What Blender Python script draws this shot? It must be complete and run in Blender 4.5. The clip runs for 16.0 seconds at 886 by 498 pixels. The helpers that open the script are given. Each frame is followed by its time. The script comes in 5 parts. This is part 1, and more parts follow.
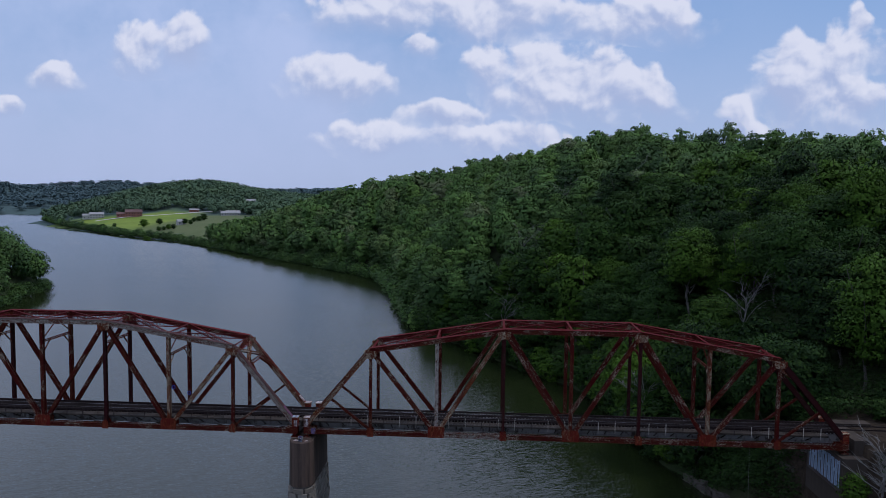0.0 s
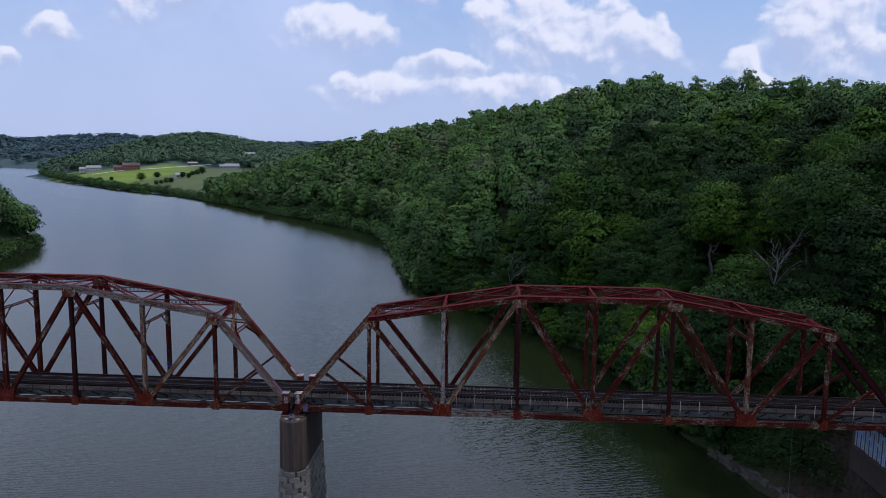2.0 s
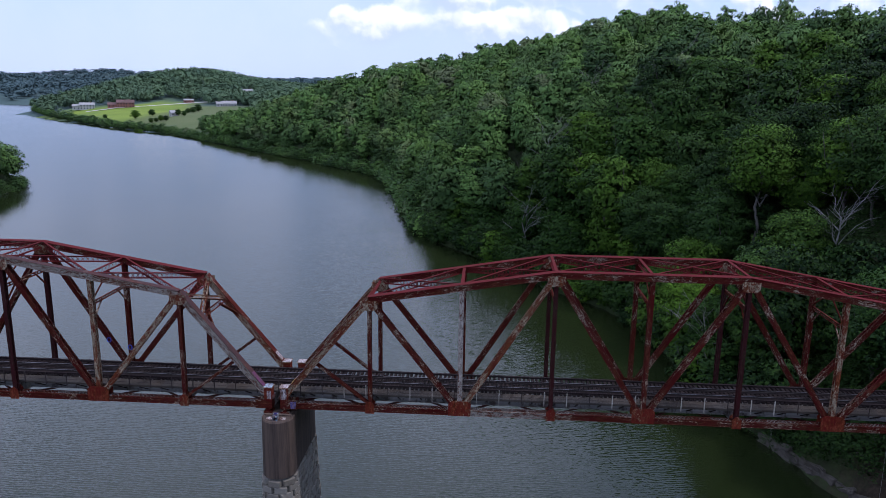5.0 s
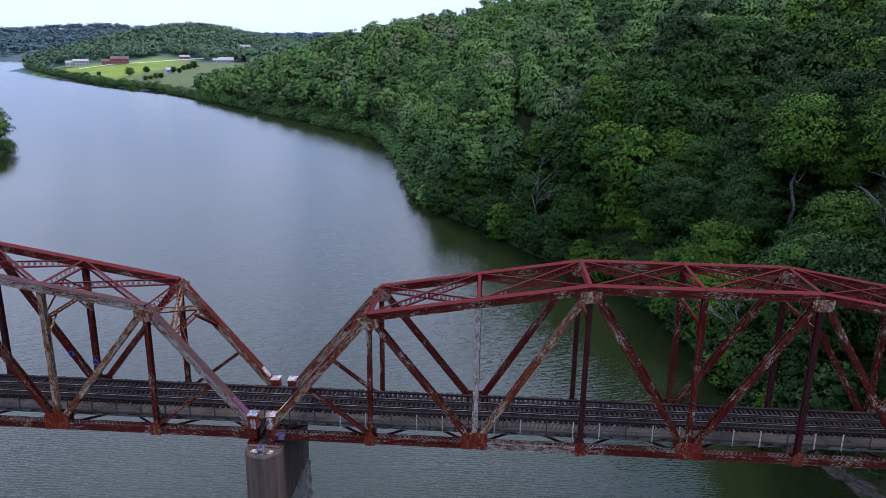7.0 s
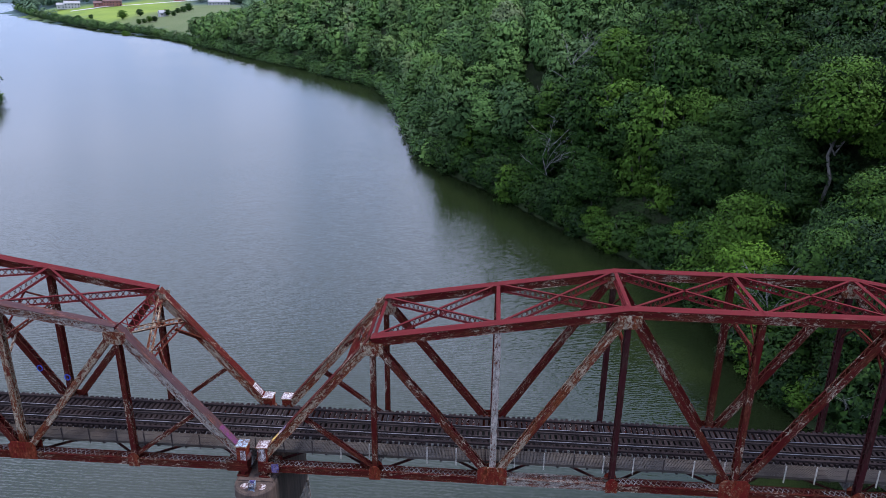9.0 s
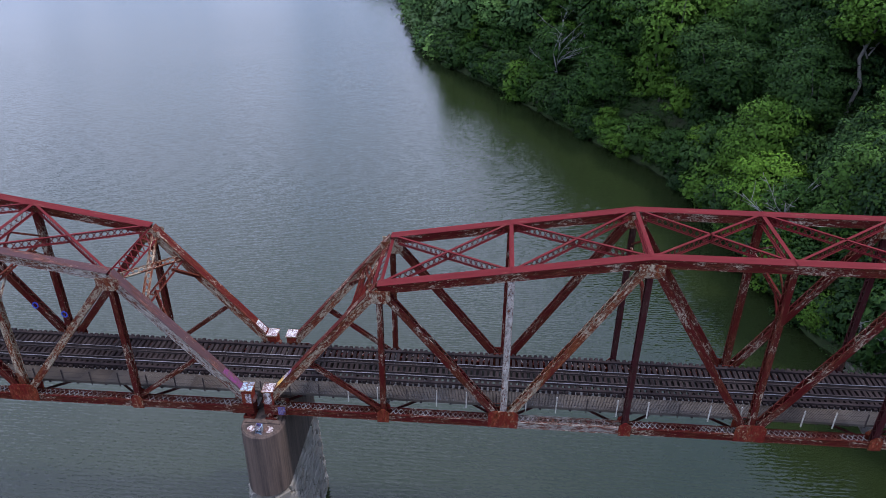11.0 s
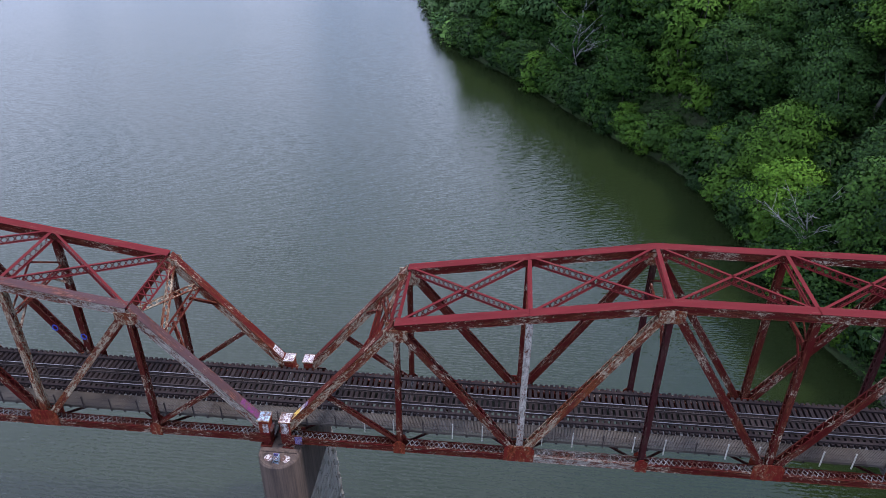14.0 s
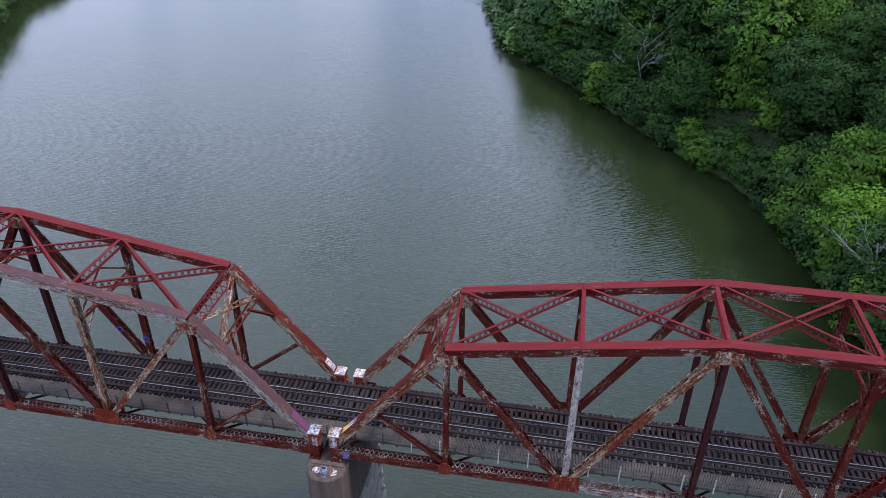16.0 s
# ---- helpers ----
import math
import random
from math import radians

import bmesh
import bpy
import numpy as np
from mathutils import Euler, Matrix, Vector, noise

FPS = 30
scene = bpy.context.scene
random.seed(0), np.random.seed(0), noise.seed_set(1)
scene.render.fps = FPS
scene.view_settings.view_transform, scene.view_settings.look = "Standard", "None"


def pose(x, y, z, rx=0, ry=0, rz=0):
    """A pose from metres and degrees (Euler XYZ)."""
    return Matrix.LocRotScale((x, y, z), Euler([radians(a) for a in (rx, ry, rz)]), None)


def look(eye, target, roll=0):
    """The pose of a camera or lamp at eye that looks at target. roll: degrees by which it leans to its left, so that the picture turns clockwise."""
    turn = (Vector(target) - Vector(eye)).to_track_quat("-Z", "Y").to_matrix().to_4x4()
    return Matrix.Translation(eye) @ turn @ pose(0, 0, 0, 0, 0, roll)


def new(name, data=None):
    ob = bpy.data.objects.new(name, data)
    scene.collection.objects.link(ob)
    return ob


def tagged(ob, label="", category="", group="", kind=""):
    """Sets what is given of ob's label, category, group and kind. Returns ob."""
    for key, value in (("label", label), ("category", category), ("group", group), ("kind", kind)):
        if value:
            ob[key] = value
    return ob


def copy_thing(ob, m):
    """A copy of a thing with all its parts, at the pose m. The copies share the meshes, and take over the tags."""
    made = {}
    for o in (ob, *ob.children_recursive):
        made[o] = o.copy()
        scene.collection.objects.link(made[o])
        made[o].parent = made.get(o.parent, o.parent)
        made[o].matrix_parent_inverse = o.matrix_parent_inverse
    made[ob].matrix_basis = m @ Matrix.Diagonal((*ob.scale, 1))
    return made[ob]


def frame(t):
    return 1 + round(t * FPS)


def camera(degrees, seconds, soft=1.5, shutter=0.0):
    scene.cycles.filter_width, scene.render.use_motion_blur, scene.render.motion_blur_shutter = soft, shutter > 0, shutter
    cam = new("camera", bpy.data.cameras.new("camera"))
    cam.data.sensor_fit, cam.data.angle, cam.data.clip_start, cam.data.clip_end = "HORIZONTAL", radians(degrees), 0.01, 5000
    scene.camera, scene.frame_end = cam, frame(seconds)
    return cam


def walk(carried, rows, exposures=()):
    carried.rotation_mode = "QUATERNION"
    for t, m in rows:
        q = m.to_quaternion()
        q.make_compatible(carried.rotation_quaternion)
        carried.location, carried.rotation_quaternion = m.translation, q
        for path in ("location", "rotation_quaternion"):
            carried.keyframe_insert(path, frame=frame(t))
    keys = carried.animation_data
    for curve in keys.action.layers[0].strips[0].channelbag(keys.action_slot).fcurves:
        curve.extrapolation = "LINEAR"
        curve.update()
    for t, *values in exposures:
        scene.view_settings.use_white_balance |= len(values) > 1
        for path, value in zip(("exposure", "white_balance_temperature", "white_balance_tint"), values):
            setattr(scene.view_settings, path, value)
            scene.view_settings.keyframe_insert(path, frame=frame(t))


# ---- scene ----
cam = camera(62.9, 16.0, 0.6)
# metres along the flight, start of the flight in the world, turn of the world
METRES, START, TURN = 56.0, (22.05, -89.0, 44.1), 3.4
ROWS = [
    (0.0, 0.0, 0.0, 0.0, 0.05, -4.15, -0.67),
    (0.5, -0.002, 0.0448, -0.0024, 0.06, -4.26, -0.67),
    (1.0, -0.0045, 0.0911, -0.0051, 0.09, -4.94, -0.68),
    (1.5, -0.0071, 0.1376, -0.0073, 0.14, -6.31, -0.68),
    (2.0, -0.0107, 0.184, -0.0083, 0.19, -7.8, -0.69),
    (2.5, -0.0146, 0.2299, -0.0082, 0.23, -9.13, -0.68),
    (3.0, -0.0189, 0.2754, -0.0086, 0.25, -9.66, -0.7),
    (3.5, -0.0232, 0.3214, -0.0096, 0.28, -10.12, -0.74),
    (4.0, -0.0275, 0.368, -0.0101, 0.31, -10.66, -0.76),
    (4.5, -0.0321, 0.4156, -0.0101, 0.34, -11.57, -0.78),
    (7.0, -0.0532, 0.6512, 0.0174, 0.48, -16.0, -0.79),
    (7.5, -0.0577, 0.6957, 0.0284, 0.48, -16.39, -0.78),
    (8.0, -0.0619, 0.7367, 0.0371, 0.52, -17.1, -0.76),
    (8.5, -0.066, 0.7725, 0.0473, 0.55, -18.32, -0.77),
    (9.0, -0.0696, 0.8026, 0.0563, 0.61, -20.38, -0.74),
    (9.5, -0.0727, 0.8277, 0.066, 0.68, -22.98, -0.71),
    (10.0, -0.0748, 0.8482, 0.0753, 0.76, -25.66, -0.64),
    (12.5, -0.0811, 0.9066, 0.1209, 0.82, -31.37, -0.42),
    (13.0, -0.0819, 0.9122, 0.1331, 0.79, -31.41, -0.39),
    (13.5, -0.0829, 0.9167, 0.143, 1.33, -31.44, -0.39),
    (14.0, -0.083, 0.9204, 0.1503, 2.07, -31.48, -0.37),
    (14.5, -0.0829, 0.9241, 0.1582, 2.88, -31.53, -0.35),
    (15.0, -0.0834, 0.927, 0.165, 3.7, -31.55, -0.34),
    (15.5, -0.0848, 0.9303, 0.1713, 5.13, -31.57, -0.34),
    (16.0, -0.0857, 0.9331, 0.1771, 6.99, -31.58, -0.34),
]
EXPOSURES = [(0.0, -0.76, 5850, 15), (1.5, -0.65, 5850, 15), (3.5, -0.33, 5850, 17), (4.7, -0.12, 5800, 18), (7.0, 0.37, 5750, 18), (9.0, 0.61, 5800, 18), (12.5, 0.83, 5850, 17), (16.0, 0.88, 5850, 16)]
walk(cam, [(t, pose(*START, 0, 0, TURN) @ pose(METRES * x, METRES * y, METRES * z, 90 + pitch, roll, yaw)) for t, x, y, z, yaw, pitch, roll in ROWS], EXPOSURES)

# ---------------------------------------------------------------- light
SUN_ELEVATION, SUN_AZIMUTH = 62.0, 92.0      # azimuth clockwise from +y
world = bpy.data.worlds.new("sky")
scene.world = world
world.use_nodes = True
wt = world.node_tree
wt.nodes.clear()


def wnode(kind, **inputs):
    n = wt.nodes.new(kind)
    for k, v in inputs.items():
        n.inputs[int(k[1:])].default_value = v
    return n


def wmath(op, a, b=0.0, clamp=False):
    n = wt.nodes.new("ShaderNodeMath")
    n.operation, n.use_clamp = op, clamp
    for sock, v in zip(n.inputs, (a, b)):
        if isinstance(v, (int, float)):
            sock.default_value = v
        else:
            wt.links.new(v, sock)
    return n.outputs[0]


def wmix(fac, a, b):
    n = wt.nodes.new("ShaderNodeMix")
    n.data_type = "RGBA"
    for sock, v in ((n.inputs[0], fac), (n.inputs[6], a), (n.inputs[7], b)):
        if isinstance(v, (int, float)):
            sock.default_value = v
        elif isinstance(v, tuple):
            sock.default_value = (*v, 1)
        else:
            wt.links.new(v, sock)
    return n.outputs[2]


def wramp(fac, lo, hi):
    n = wt.nodes.new("ShaderNodeMapRange")
    n.interpolation_type = "SMOOTHSTEP"
    n.inputs[1].default_value, n.inputs[2].default_value = lo, hi
    wt.links.new(fac, n.inputs[0])
    return n.outputs[0]


def wnoise(vec, scale, detail, rough=0.55):
    n = wnode("ShaderNodeTexNoise", _2=scale, _3=detail, _4=rough)
    wt.links.new(vec, n.inputs[0])
    return n.outputs[0]


sky = wt.nodes.new("ShaderNodeTexSky")
sky.sky_type, sky.sun_disc = "NISHITA", False
sky.sun_elevation, sky.sun_rotation = radians(SUN_ELEVATION), radians(SUN_AZIMUTH)
sky.air_density, sky.dust_density, sky.ozone_density = 1.0, 0.8, 2.0
way = wt.nodes.new("ShaderNodeTexCoord").outputs["Generated"]
axes = wt.nodes.new("ShaderNodeSeparateXYZ")
wt.links.new(way, axes.inputs[0])
ahead = wmath("MAXIMUM", axes.outputs[1], 0.05)
plane = wt.nodes.new("ShaderNodeCombineXYZ")
wt.links.new(wmath("DIVIDE", axes.outputs[0], ahead), plane.inputs[0])
wt.links.new(wmath("DIVIDE", axes.outputs[2], ahead), plane.inputs[1])
plane = plane.outputs[0]
# cumulus heaps ahead: place and half-size, as tangents from straight ahead
CUMULUS = [(-0.48, 0.213, 0.05, 0.031), (-0.427, 0.216, 0.034, 0.034), (-0.237, 0.163, 0.049, 0.028), (-0.182, 0.152, 0.053, 0.025), (0.002, 0.177, 0.035, 0.039),
           (0.065, 0.164, 0.047, 0.048), (0.118, 0.16, 0.05, 0.043), (0.19, 0.142, 0.06, 0.037), (0.096, 0.13, 0.098, 0.022), (-0.136, 0.254, 0.108, 0.03),
           (0.01, 0.25, 0.091, 0.039), (0.191, 0.244, 0.089, 0.031), (-0.097, 0.207, 0.025, 0.014), (0.406, 0.19, 0.04, 0.037), (0.471, 0.194, 0.05, 0.033),
           (0.415, 0.153, 0.073, 0.047), (0.486, 0.23, 0.016, 0.023), (0.336, 0.12, 0.022, 0.019), (0.348, 0.095, 0.029, 0.02), (-0.166, 0.084, 0.055, 0.022),
           (-0.057, 0.11, 0.062, 0.016), (0.005, 0.084, 0.1, 0.02), (-0.607, 0.164, 0.033, 0.017), (-0.685, 0.127, 0.02, 0.016),
           (0.474, 0.128, 0.065, 0.031)]
# the air drags the heaps' outlines into billows
drag = wt.nodes.new("ShaderNodeTexNoise")
drag.inputs[2].default_value, drag.inputs[3].default_value, drag.inputs[4].default_value = 7.0, 3.0, 0.5
wt.links.new(plane, drag.inputs[0])
dragged = wt.nodes.new("ShaderNodeVectorMath")
dragged.operation = "MULTIPLY_ADD"
wt.links.new(drag.outputs["Color"], dragged.inputs[0])
dragged.inputs[1].default_value = (0.055, 0.055, 0)
shifted = wt.nodes.new("ShaderNodeVectorMath")
shifted.operation = "SUBTRACT"
shifted.inputs[1].default_value = (0.0275, 0.0275, 0)
wt.links.new(plane, shifted.inputs[0])
wt.links.new(shifted.outputs[0], dragged.inputs[2])
heap, share, under = None, None, None
for cx, cy, rx, ry in CUMULUS:
    m = wt.nodes.new("ShaderNodeMapping")
    m.inputs[1].default_value, m.inputs[3].default_value = (-cx / rx, -cy / ry, 0), (1 / rx, 1 / ry, 0)
    wt.links.new(dragged.outputs[0], m.inputs[0])
    n = wt.nodes.new("ShaderNodeVectorMath")
    n.operation = "LENGTH"
    wt.links.new(m.outputs[0], n.inputs[0])
    d = wmath("SUBTRACT", 1.0, n.outputs["Value"])
    rise = wt.nodes.new("ShaderNodeSeparateXYZ")
    wt.links.new(m.outputs[0], rise.inputs[0])
    weight = wmath("POWER", wmath("MAXIMUM", wmath("ADD", d, 0.9), 0.001), 5.0)
    part_rise = wmath("MULTIPLY", weight, rise.outputs[1])
    if heap is None:
        heap, share, under = d, weight, part_rise
    else:
        n = wt.nodes.new("ShaderNodeMath")
        n.operation = "SMOOTH_MAX"
        n.inputs[2].default_value = 0.35
        wt.links.new(heap, n.inputs[0])
        wt.links.new(d, n.inputs[1])
        heap, share, under = n.outputs[0], wmath("ADD", share, weight), wmath("ADD", under, part_rise)
under = wmath("DIVIDE", under, wmath("ADD", share, 0.0005))
puff = wnoise(dragged.outputs[0], 21.0, 7.0, 0.46)
billow = wmath("ADD", heap, wmath("MULTIPLY", wmath("SUBTRACT", puff, 0.47), 2.0))
# crisp tops, soft fading undersides
soft_base = wmath("MULTIPLY", wramp(wmath("MULTIPLY", under, -1.0), -0.4, 0.9), 0.65)
low, high = wmath("SUBTRACT", -0.06, soft_base), wmath("ADD", 0.26, soft_base)
thick = wmath("DIVIDE", wmath("SUBTRACT", billow, low), wmath("SUBTRACT", high, low), True)
cloud = wramp(thick, 0.0, 1.0)
# the same noise looked up a little higher: its difference lights the tops and greys the undersides
lift = wt.nodes.new("ShaderNodeVectorMath")
lift.inputs[1].default_value = (0.004, 0.010, 0)
wt.links.new(dragged.outputs[0], lift.inputs[0])
puff_up = wnoise(lift.outputs[0], 21.0, 5.0, 0.42)
lit = wramp(wmath("ADD", wmath("SUBTRACT", puff, puff_up), wmath("MULTIPLY", under, 0.16)), -0.17, 0.13)
cloud_col = wmix(lit, (0.53, 0.61, 0.81), (0.95, 0.95, 1.00))
# thin high veil everywhere, and haze towards the horizon
veil_vec = wt.nodes.new("ShaderNodeVectorMath")
veil_vec.operation = "SCALE"
veil_vec.inputs[3].default_value = 1.0
wt.links.new(way, veil_vec.inputs[0])
# the veil thins out to clear blue towards the east
veil = wmath("MULTIPLY", wramp(wnoise(veil_vec.outputs[0], 3.2, 6.0, 0.6), 0.32, 0.72), wmath("SUBTRACT", 1.0, wramp(axes.outputs[0], -0.1, 0.45)))
up = wmath("MAXIMUM", axes.outputs[2], 0.0)
horizon = wmath("SUBTRACT", 1.0, wramp(up, 0.0, 0.30))
scaled = wt.nodes.new("ShaderNodeVectorMath")
scaled.operation = "SCALE"
scaled.inputs[3].default_value = 0.11
wt.links.new(sky.outputs[0], scaled.inputs[0])
col = wmix(0.38, scaled.outputs[0], (0.42, 0.68, 1.10))
col = wmix(wmath("MULTIPLY", veil, 0.8), col, (0.68, 0.77, 1.00))
col = wmix(wmath("MULTIPLY", horizon, 0.8), col, (0.55, 0.63, 0.84))
# unseen broken cloud added overhead, bright so the river reflects more light
overhead = wmath("MULTIPLY", wramp(wnoise(veil_vec.outputs[0], 5.0, 6.0, 0.55), 0.28, 0.54), wramp(up, 0.24, 0.36))
# it breaks up towards the clear east, dimming reflections by the right bank
overhead = wmath("MULTIPLY", overhead, wmath("SUBTRACT", 1.0, wmath("MULTIPLY", wramp(axes.outputs[0], -0.08, 0.30), 0.65)))
col = wmix(wmath("MULTIPLY", overhead, 0.75), col, (1.24, 1.33, 1.60))
col = wmix(wmath("MULTIPLY", cloud, 0.95), col, cloud_col)
background = wnode("ShaderNodeBackground", _1=1.30)
world_out = wt.nodes.new("ShaderNodeOutputWorld")
wt.links.new(col, background.inputs[0])
wt.links.new(background.outputs[0], world_out.inputs[0])

sun = new("sun", bpy.data.lights.new("sun", "SUN"))
sun.data.energy, sun.data.angle, sun.data.color = 2.2, radians(5), (1.0, 0.95, 0.88)
_e, _a = radians(SUN_ELEVATION), radians(SUN_AZIMUTH)
sun.matrix_world = look((0, 0, 200), (-200 * math.cos(_e) * math.sin(_a), -200 * math.cos(_e) * math.cos(_a), 200 - 200 * math.sin(_e)))


# ---------------------------------------------------------------- materials
class Mat:
    """A small node-graph writer."""

    def __init__(self, name, rough=0.7, metal=0.0, spec=0.5):
        self.m = bpy.data.materials.new(name)
        self.m.use_nodes = True
        self.t = self.m.node_tree
        self.b = self.t.nodes["Principled BSDF"]
        self.b.inputs["Roughness"].default_value = rough
        self.b.inputs["Metallic"].default_value = metal
        self.b.inputs["Specular IOR Level"].default_value = spec
        self.coord = self.t.nodes.new("ShaderNodeTexCoord").outputs["Object"]
        self.pos = self.t.nodes.new("ShaderNodeNewGeometry")

    def link(self, a, b):
        self.t.links.new(a, b)

    def world(self, sx=1.0, sy=1.0, sz=1.0):
        n = self.t.nodes.new("ShaderNodeVectorMath")
        n.operation = "MULTIPLY"
        self.link(self.pos.outputs["Position"], n.inputs[0])
        n.inputs[1].default_value = (sx, sy, sz)
        return n.outputs[0]

    def noise(self, scale, detail=4.0, rough=0.6, vec=None, distort=0.0):
        n = self.t.nodes.new("ShaderNodeTexNoise")
        n.inputs["Scale"].default_value, n.inputs["Detail"].default_value = scale, detail
        n.inputs["Roughness"].default_value, n.inputs["Distortion"].default_value = rough, distort
        self.link(vec or self.pos.outputs["Position"], n.inputs["Vector"])
        return n.outputs["Fac"]

    def ramp(self, fac, *stops):
        n = self.t.nodes.new("ShaderNodeValToRGB")
        while len(n.color_ramp.elements) < len(stops):
            n.color_ramp.elements.new(0.5)
        for e, (p, c) in zip(n.color_ramp.elements, stops):
            e.position = p
            e.color = (c, c, c, 1) if isinstance(c, (int, float)) else (*c, 1)
        self.link(fac, n.inputs[0])
        return n.outputs[0]

    def mix(self, fac, a, b, mode="MIX"):
        n = self.t.nodes.new("ShaderNodeMix")
        n.data_type, n.blend_type = "RGBA", mode
        for sock, v in ((n.inputs[0], fac), (n.inputs[6], a), (n.inputs[7], b)):
            if isinstance(v, (int, float)):
                sock.default_value = v
            elif isinstance(v, tuple):
                sock.default_value = (*v, 1)
            else:
                self.link(v, sock)
        return n.outputs[2]

    def math(self, op, a, b=0.0, clamp=False):
        n = self.t.nodes.new("ShaderNodeMath")
        n.operation, n.use_clamp = op, clamp
        for sock, v in zip(n.inputs, (a, b)):
            if isinstance(v, (int, float)):
                sock.default_value = v
            else:
                self.link(v, sock)
        return n.outputs[0]

    def random(self):
        return self.t.nodes.new("ShaderNodeObjectInfo").outputs["Random"]

    def bump(self, height, strength=0.3, distance=0.02):
        n = self.t.nodes.new("ShaderNodeBump")
        n.inputs["Strength"].default_value, n.inputs["Distance"].default_value = strength, distance
        self.link(height, n.inputs["Height"])
        self.link(n.outputs[0], self.b.inputs["Normal"])

    def colour(self, c):
        if isinstance(c, tuple):
            self.b.inputs["Base Color"].default_value = (*c, 1)
        else:
            self.link(c, self.b.inputs["Base Color"])
        return self

    def roughness(self, r):
        self.link(r, self.b.inputs["Roughness"])


def weathered_paint(name, paint, chip, rust, chip_at, rust_at, big_at=0.0):
    """Old red bridge paint: rust in streaks along the member, flaked to pale primer in patches with a rust rim."""
    m = Mat(name, 0.85, spec=0.06)
    grain = m.t.nodes.new("ShaderNodeAttribute")
    grain.attribute_name = "grain"

    def stretched(a, b):
        n = m.t.nodes.new("ShaderNodeVectorMath")
        n.operation = "MULTIPLY"
        m.link(grain.outputs["Vector"], n.inputs[0])
        n.inputs[1].default_value = (a, b, b)
        return n.outputs[0]
    base = m.mix(m.noise(1.0, 5, 0.65, stretched(0.35, 2.2)), tuple(c * 0.55 for c in paint), tuple(c * 1.35 for c in paint))
    streak = m.noise(1.0, 10, 0.72, stretched(0.55, 3.4), 0.35)
    rusty = m.ramp(streak, (rust_at - 0.05, 0.0), (rust_at + 0.05, 1.0))
    rust_col = m.ramp(m.noise(1.0, 8, 0.75, stretched(2.2, 9.0)), (0.36, tuple(c * 0.30 for c in rust)), (0.5, rust), (0.66, tuple(min(1, c * 2.1 + 0.02) for c in rust)))
    c = m.mix(rusty, base, rust_col)
    big = m.ramp(m.noise(0.33, 4, 0.65), (0.36 + big_at, 0.0), (0.62 + big_at, 0.11))
    flake = m.math("ADD", m.math("MULTIPLY", m.math("ADD", m.noise(1.0, 9, 0.78, stretched(1.0, 3.4), 0.5), m.noise(1.0, 8, 0.8, stretched(5.0, 9.0), 0.3)), 0.5), big)
    at_edge = chip_at + 0.05
    c = m.mix(m.ramp(flake, (at_edge - 0.045, 0.0), (at_edge - 0.012, 0.85)), c, tuple(v * 0.8 for v in rust))
    pale = m.ramp(flake, (at_edge - 0.008, 0.0), (at_edge + 0.022, 1.0))
    chip_col = m.ramp(m.noise(1.0, 7, 0.75, stretched(2.0, 6.0)), (0.34, tuple(v * 0.25 for v in chip)), (0.5, tuple(v * 0.62 for v in chip)), (0.66, chip))
    c = m.mix(pale, c, chip_col)
    m.colour(c)
    m.bump(m.noise(9, 6, 0.7), 0.4, 0.012)
    return m.m


# RED_TOP, for cover plates and top bracing, is a lighter red than RED_SIDE
RED_TOP = weathered_paint("lighter_red_paint", (0.090, 0.011, 0.012), (0.40, 0.33, 0.30), (0.085, 0.026, 0.018), 0.62, 0.62, 0.16)
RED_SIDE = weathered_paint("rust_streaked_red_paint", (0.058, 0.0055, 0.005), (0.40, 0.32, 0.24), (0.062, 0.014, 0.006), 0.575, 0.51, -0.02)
RED_DARK = weathered_paint("dark_red_steel", (0.036, 0.008, 0.009), (0.25, 0.2, 0.18), (0.026, 0.011, 0.008), 0.64, 0.54)
RED_BARE = weathered_paint("bare_weathered_steel", (0.082, 0.012, 0.009), (0.40, 0.315, 0.22), (0.110, 0.029, 0.010), 0.552, 0.485, -0.10)
PALE_STEEL = weathered_paint("bleached_white_steel", (0.085, 0.017, 0.012), (0.43, 0.37, 0.32), (0.085, 0.026, 0.012), 0.518, 0.48, -0.2)
PALE_SIDE = weathered_paint("flaking_pale_paint", (0.085, 0.020, 0.016), (0.36, 0.31, 0.26), (0.085, 0.028, 0.013), 0.534, 0.49, -0.15)
FADED_TOP = weathered_paint("bleached_mauve_paint", (0.056, 0.030, 0.031), (0.24, 0.19, 0.17), (0.070, 0.028, 0.020), 0.60, 0.53)
RED_JOINT = weathered_paint("rusty_red_joint_plate", (0.105, 0.010, 0.008), (0.38, 0.28, 0.18), (0.12, 0.026, 0.010), 0.595, 0.51)
LACING_PALE = weathered_paint("worn_pale_lacing", (0.080, 0.018, 0.014), (0.30, 0.26, 0.24), (0.08, 0.026, 0.013), 0.50, 0.5)

_m = Mat("creosoted_timber", 0.95, spec=0.04)
_m.colour(_m.mix(_m.random(), _m.mix(_m.noise(1.5, 5, 0.7, _m.world(6, 0.6, 1)), (0.008, 0.0055, 0.006), (0.025, 0.018, 0.018)),
                 _m.mix(_m.noise(1.5, 5, 0.7, _m.world(6, 0.6, 1)), (0.013, 0.009, 0.009), (0.040, 0.030, 0.029))))
_m.bump(_m.noise(3, 5, 0.6, _m.world(8, 0.6, 1)), 0.5, 0.02)
TIMBER = _m.m
_m = Mat("rail_steel", 0.85, 0.0, 0.15)
_m.colour(_m.mix(_m.noise(4, 4), (0.022, 0.016, 0.016), (0.045, 0.033, 0.03)))
RAIL = _m.m
_m = Mat("polished_rail_head", 0.38, 1.0)
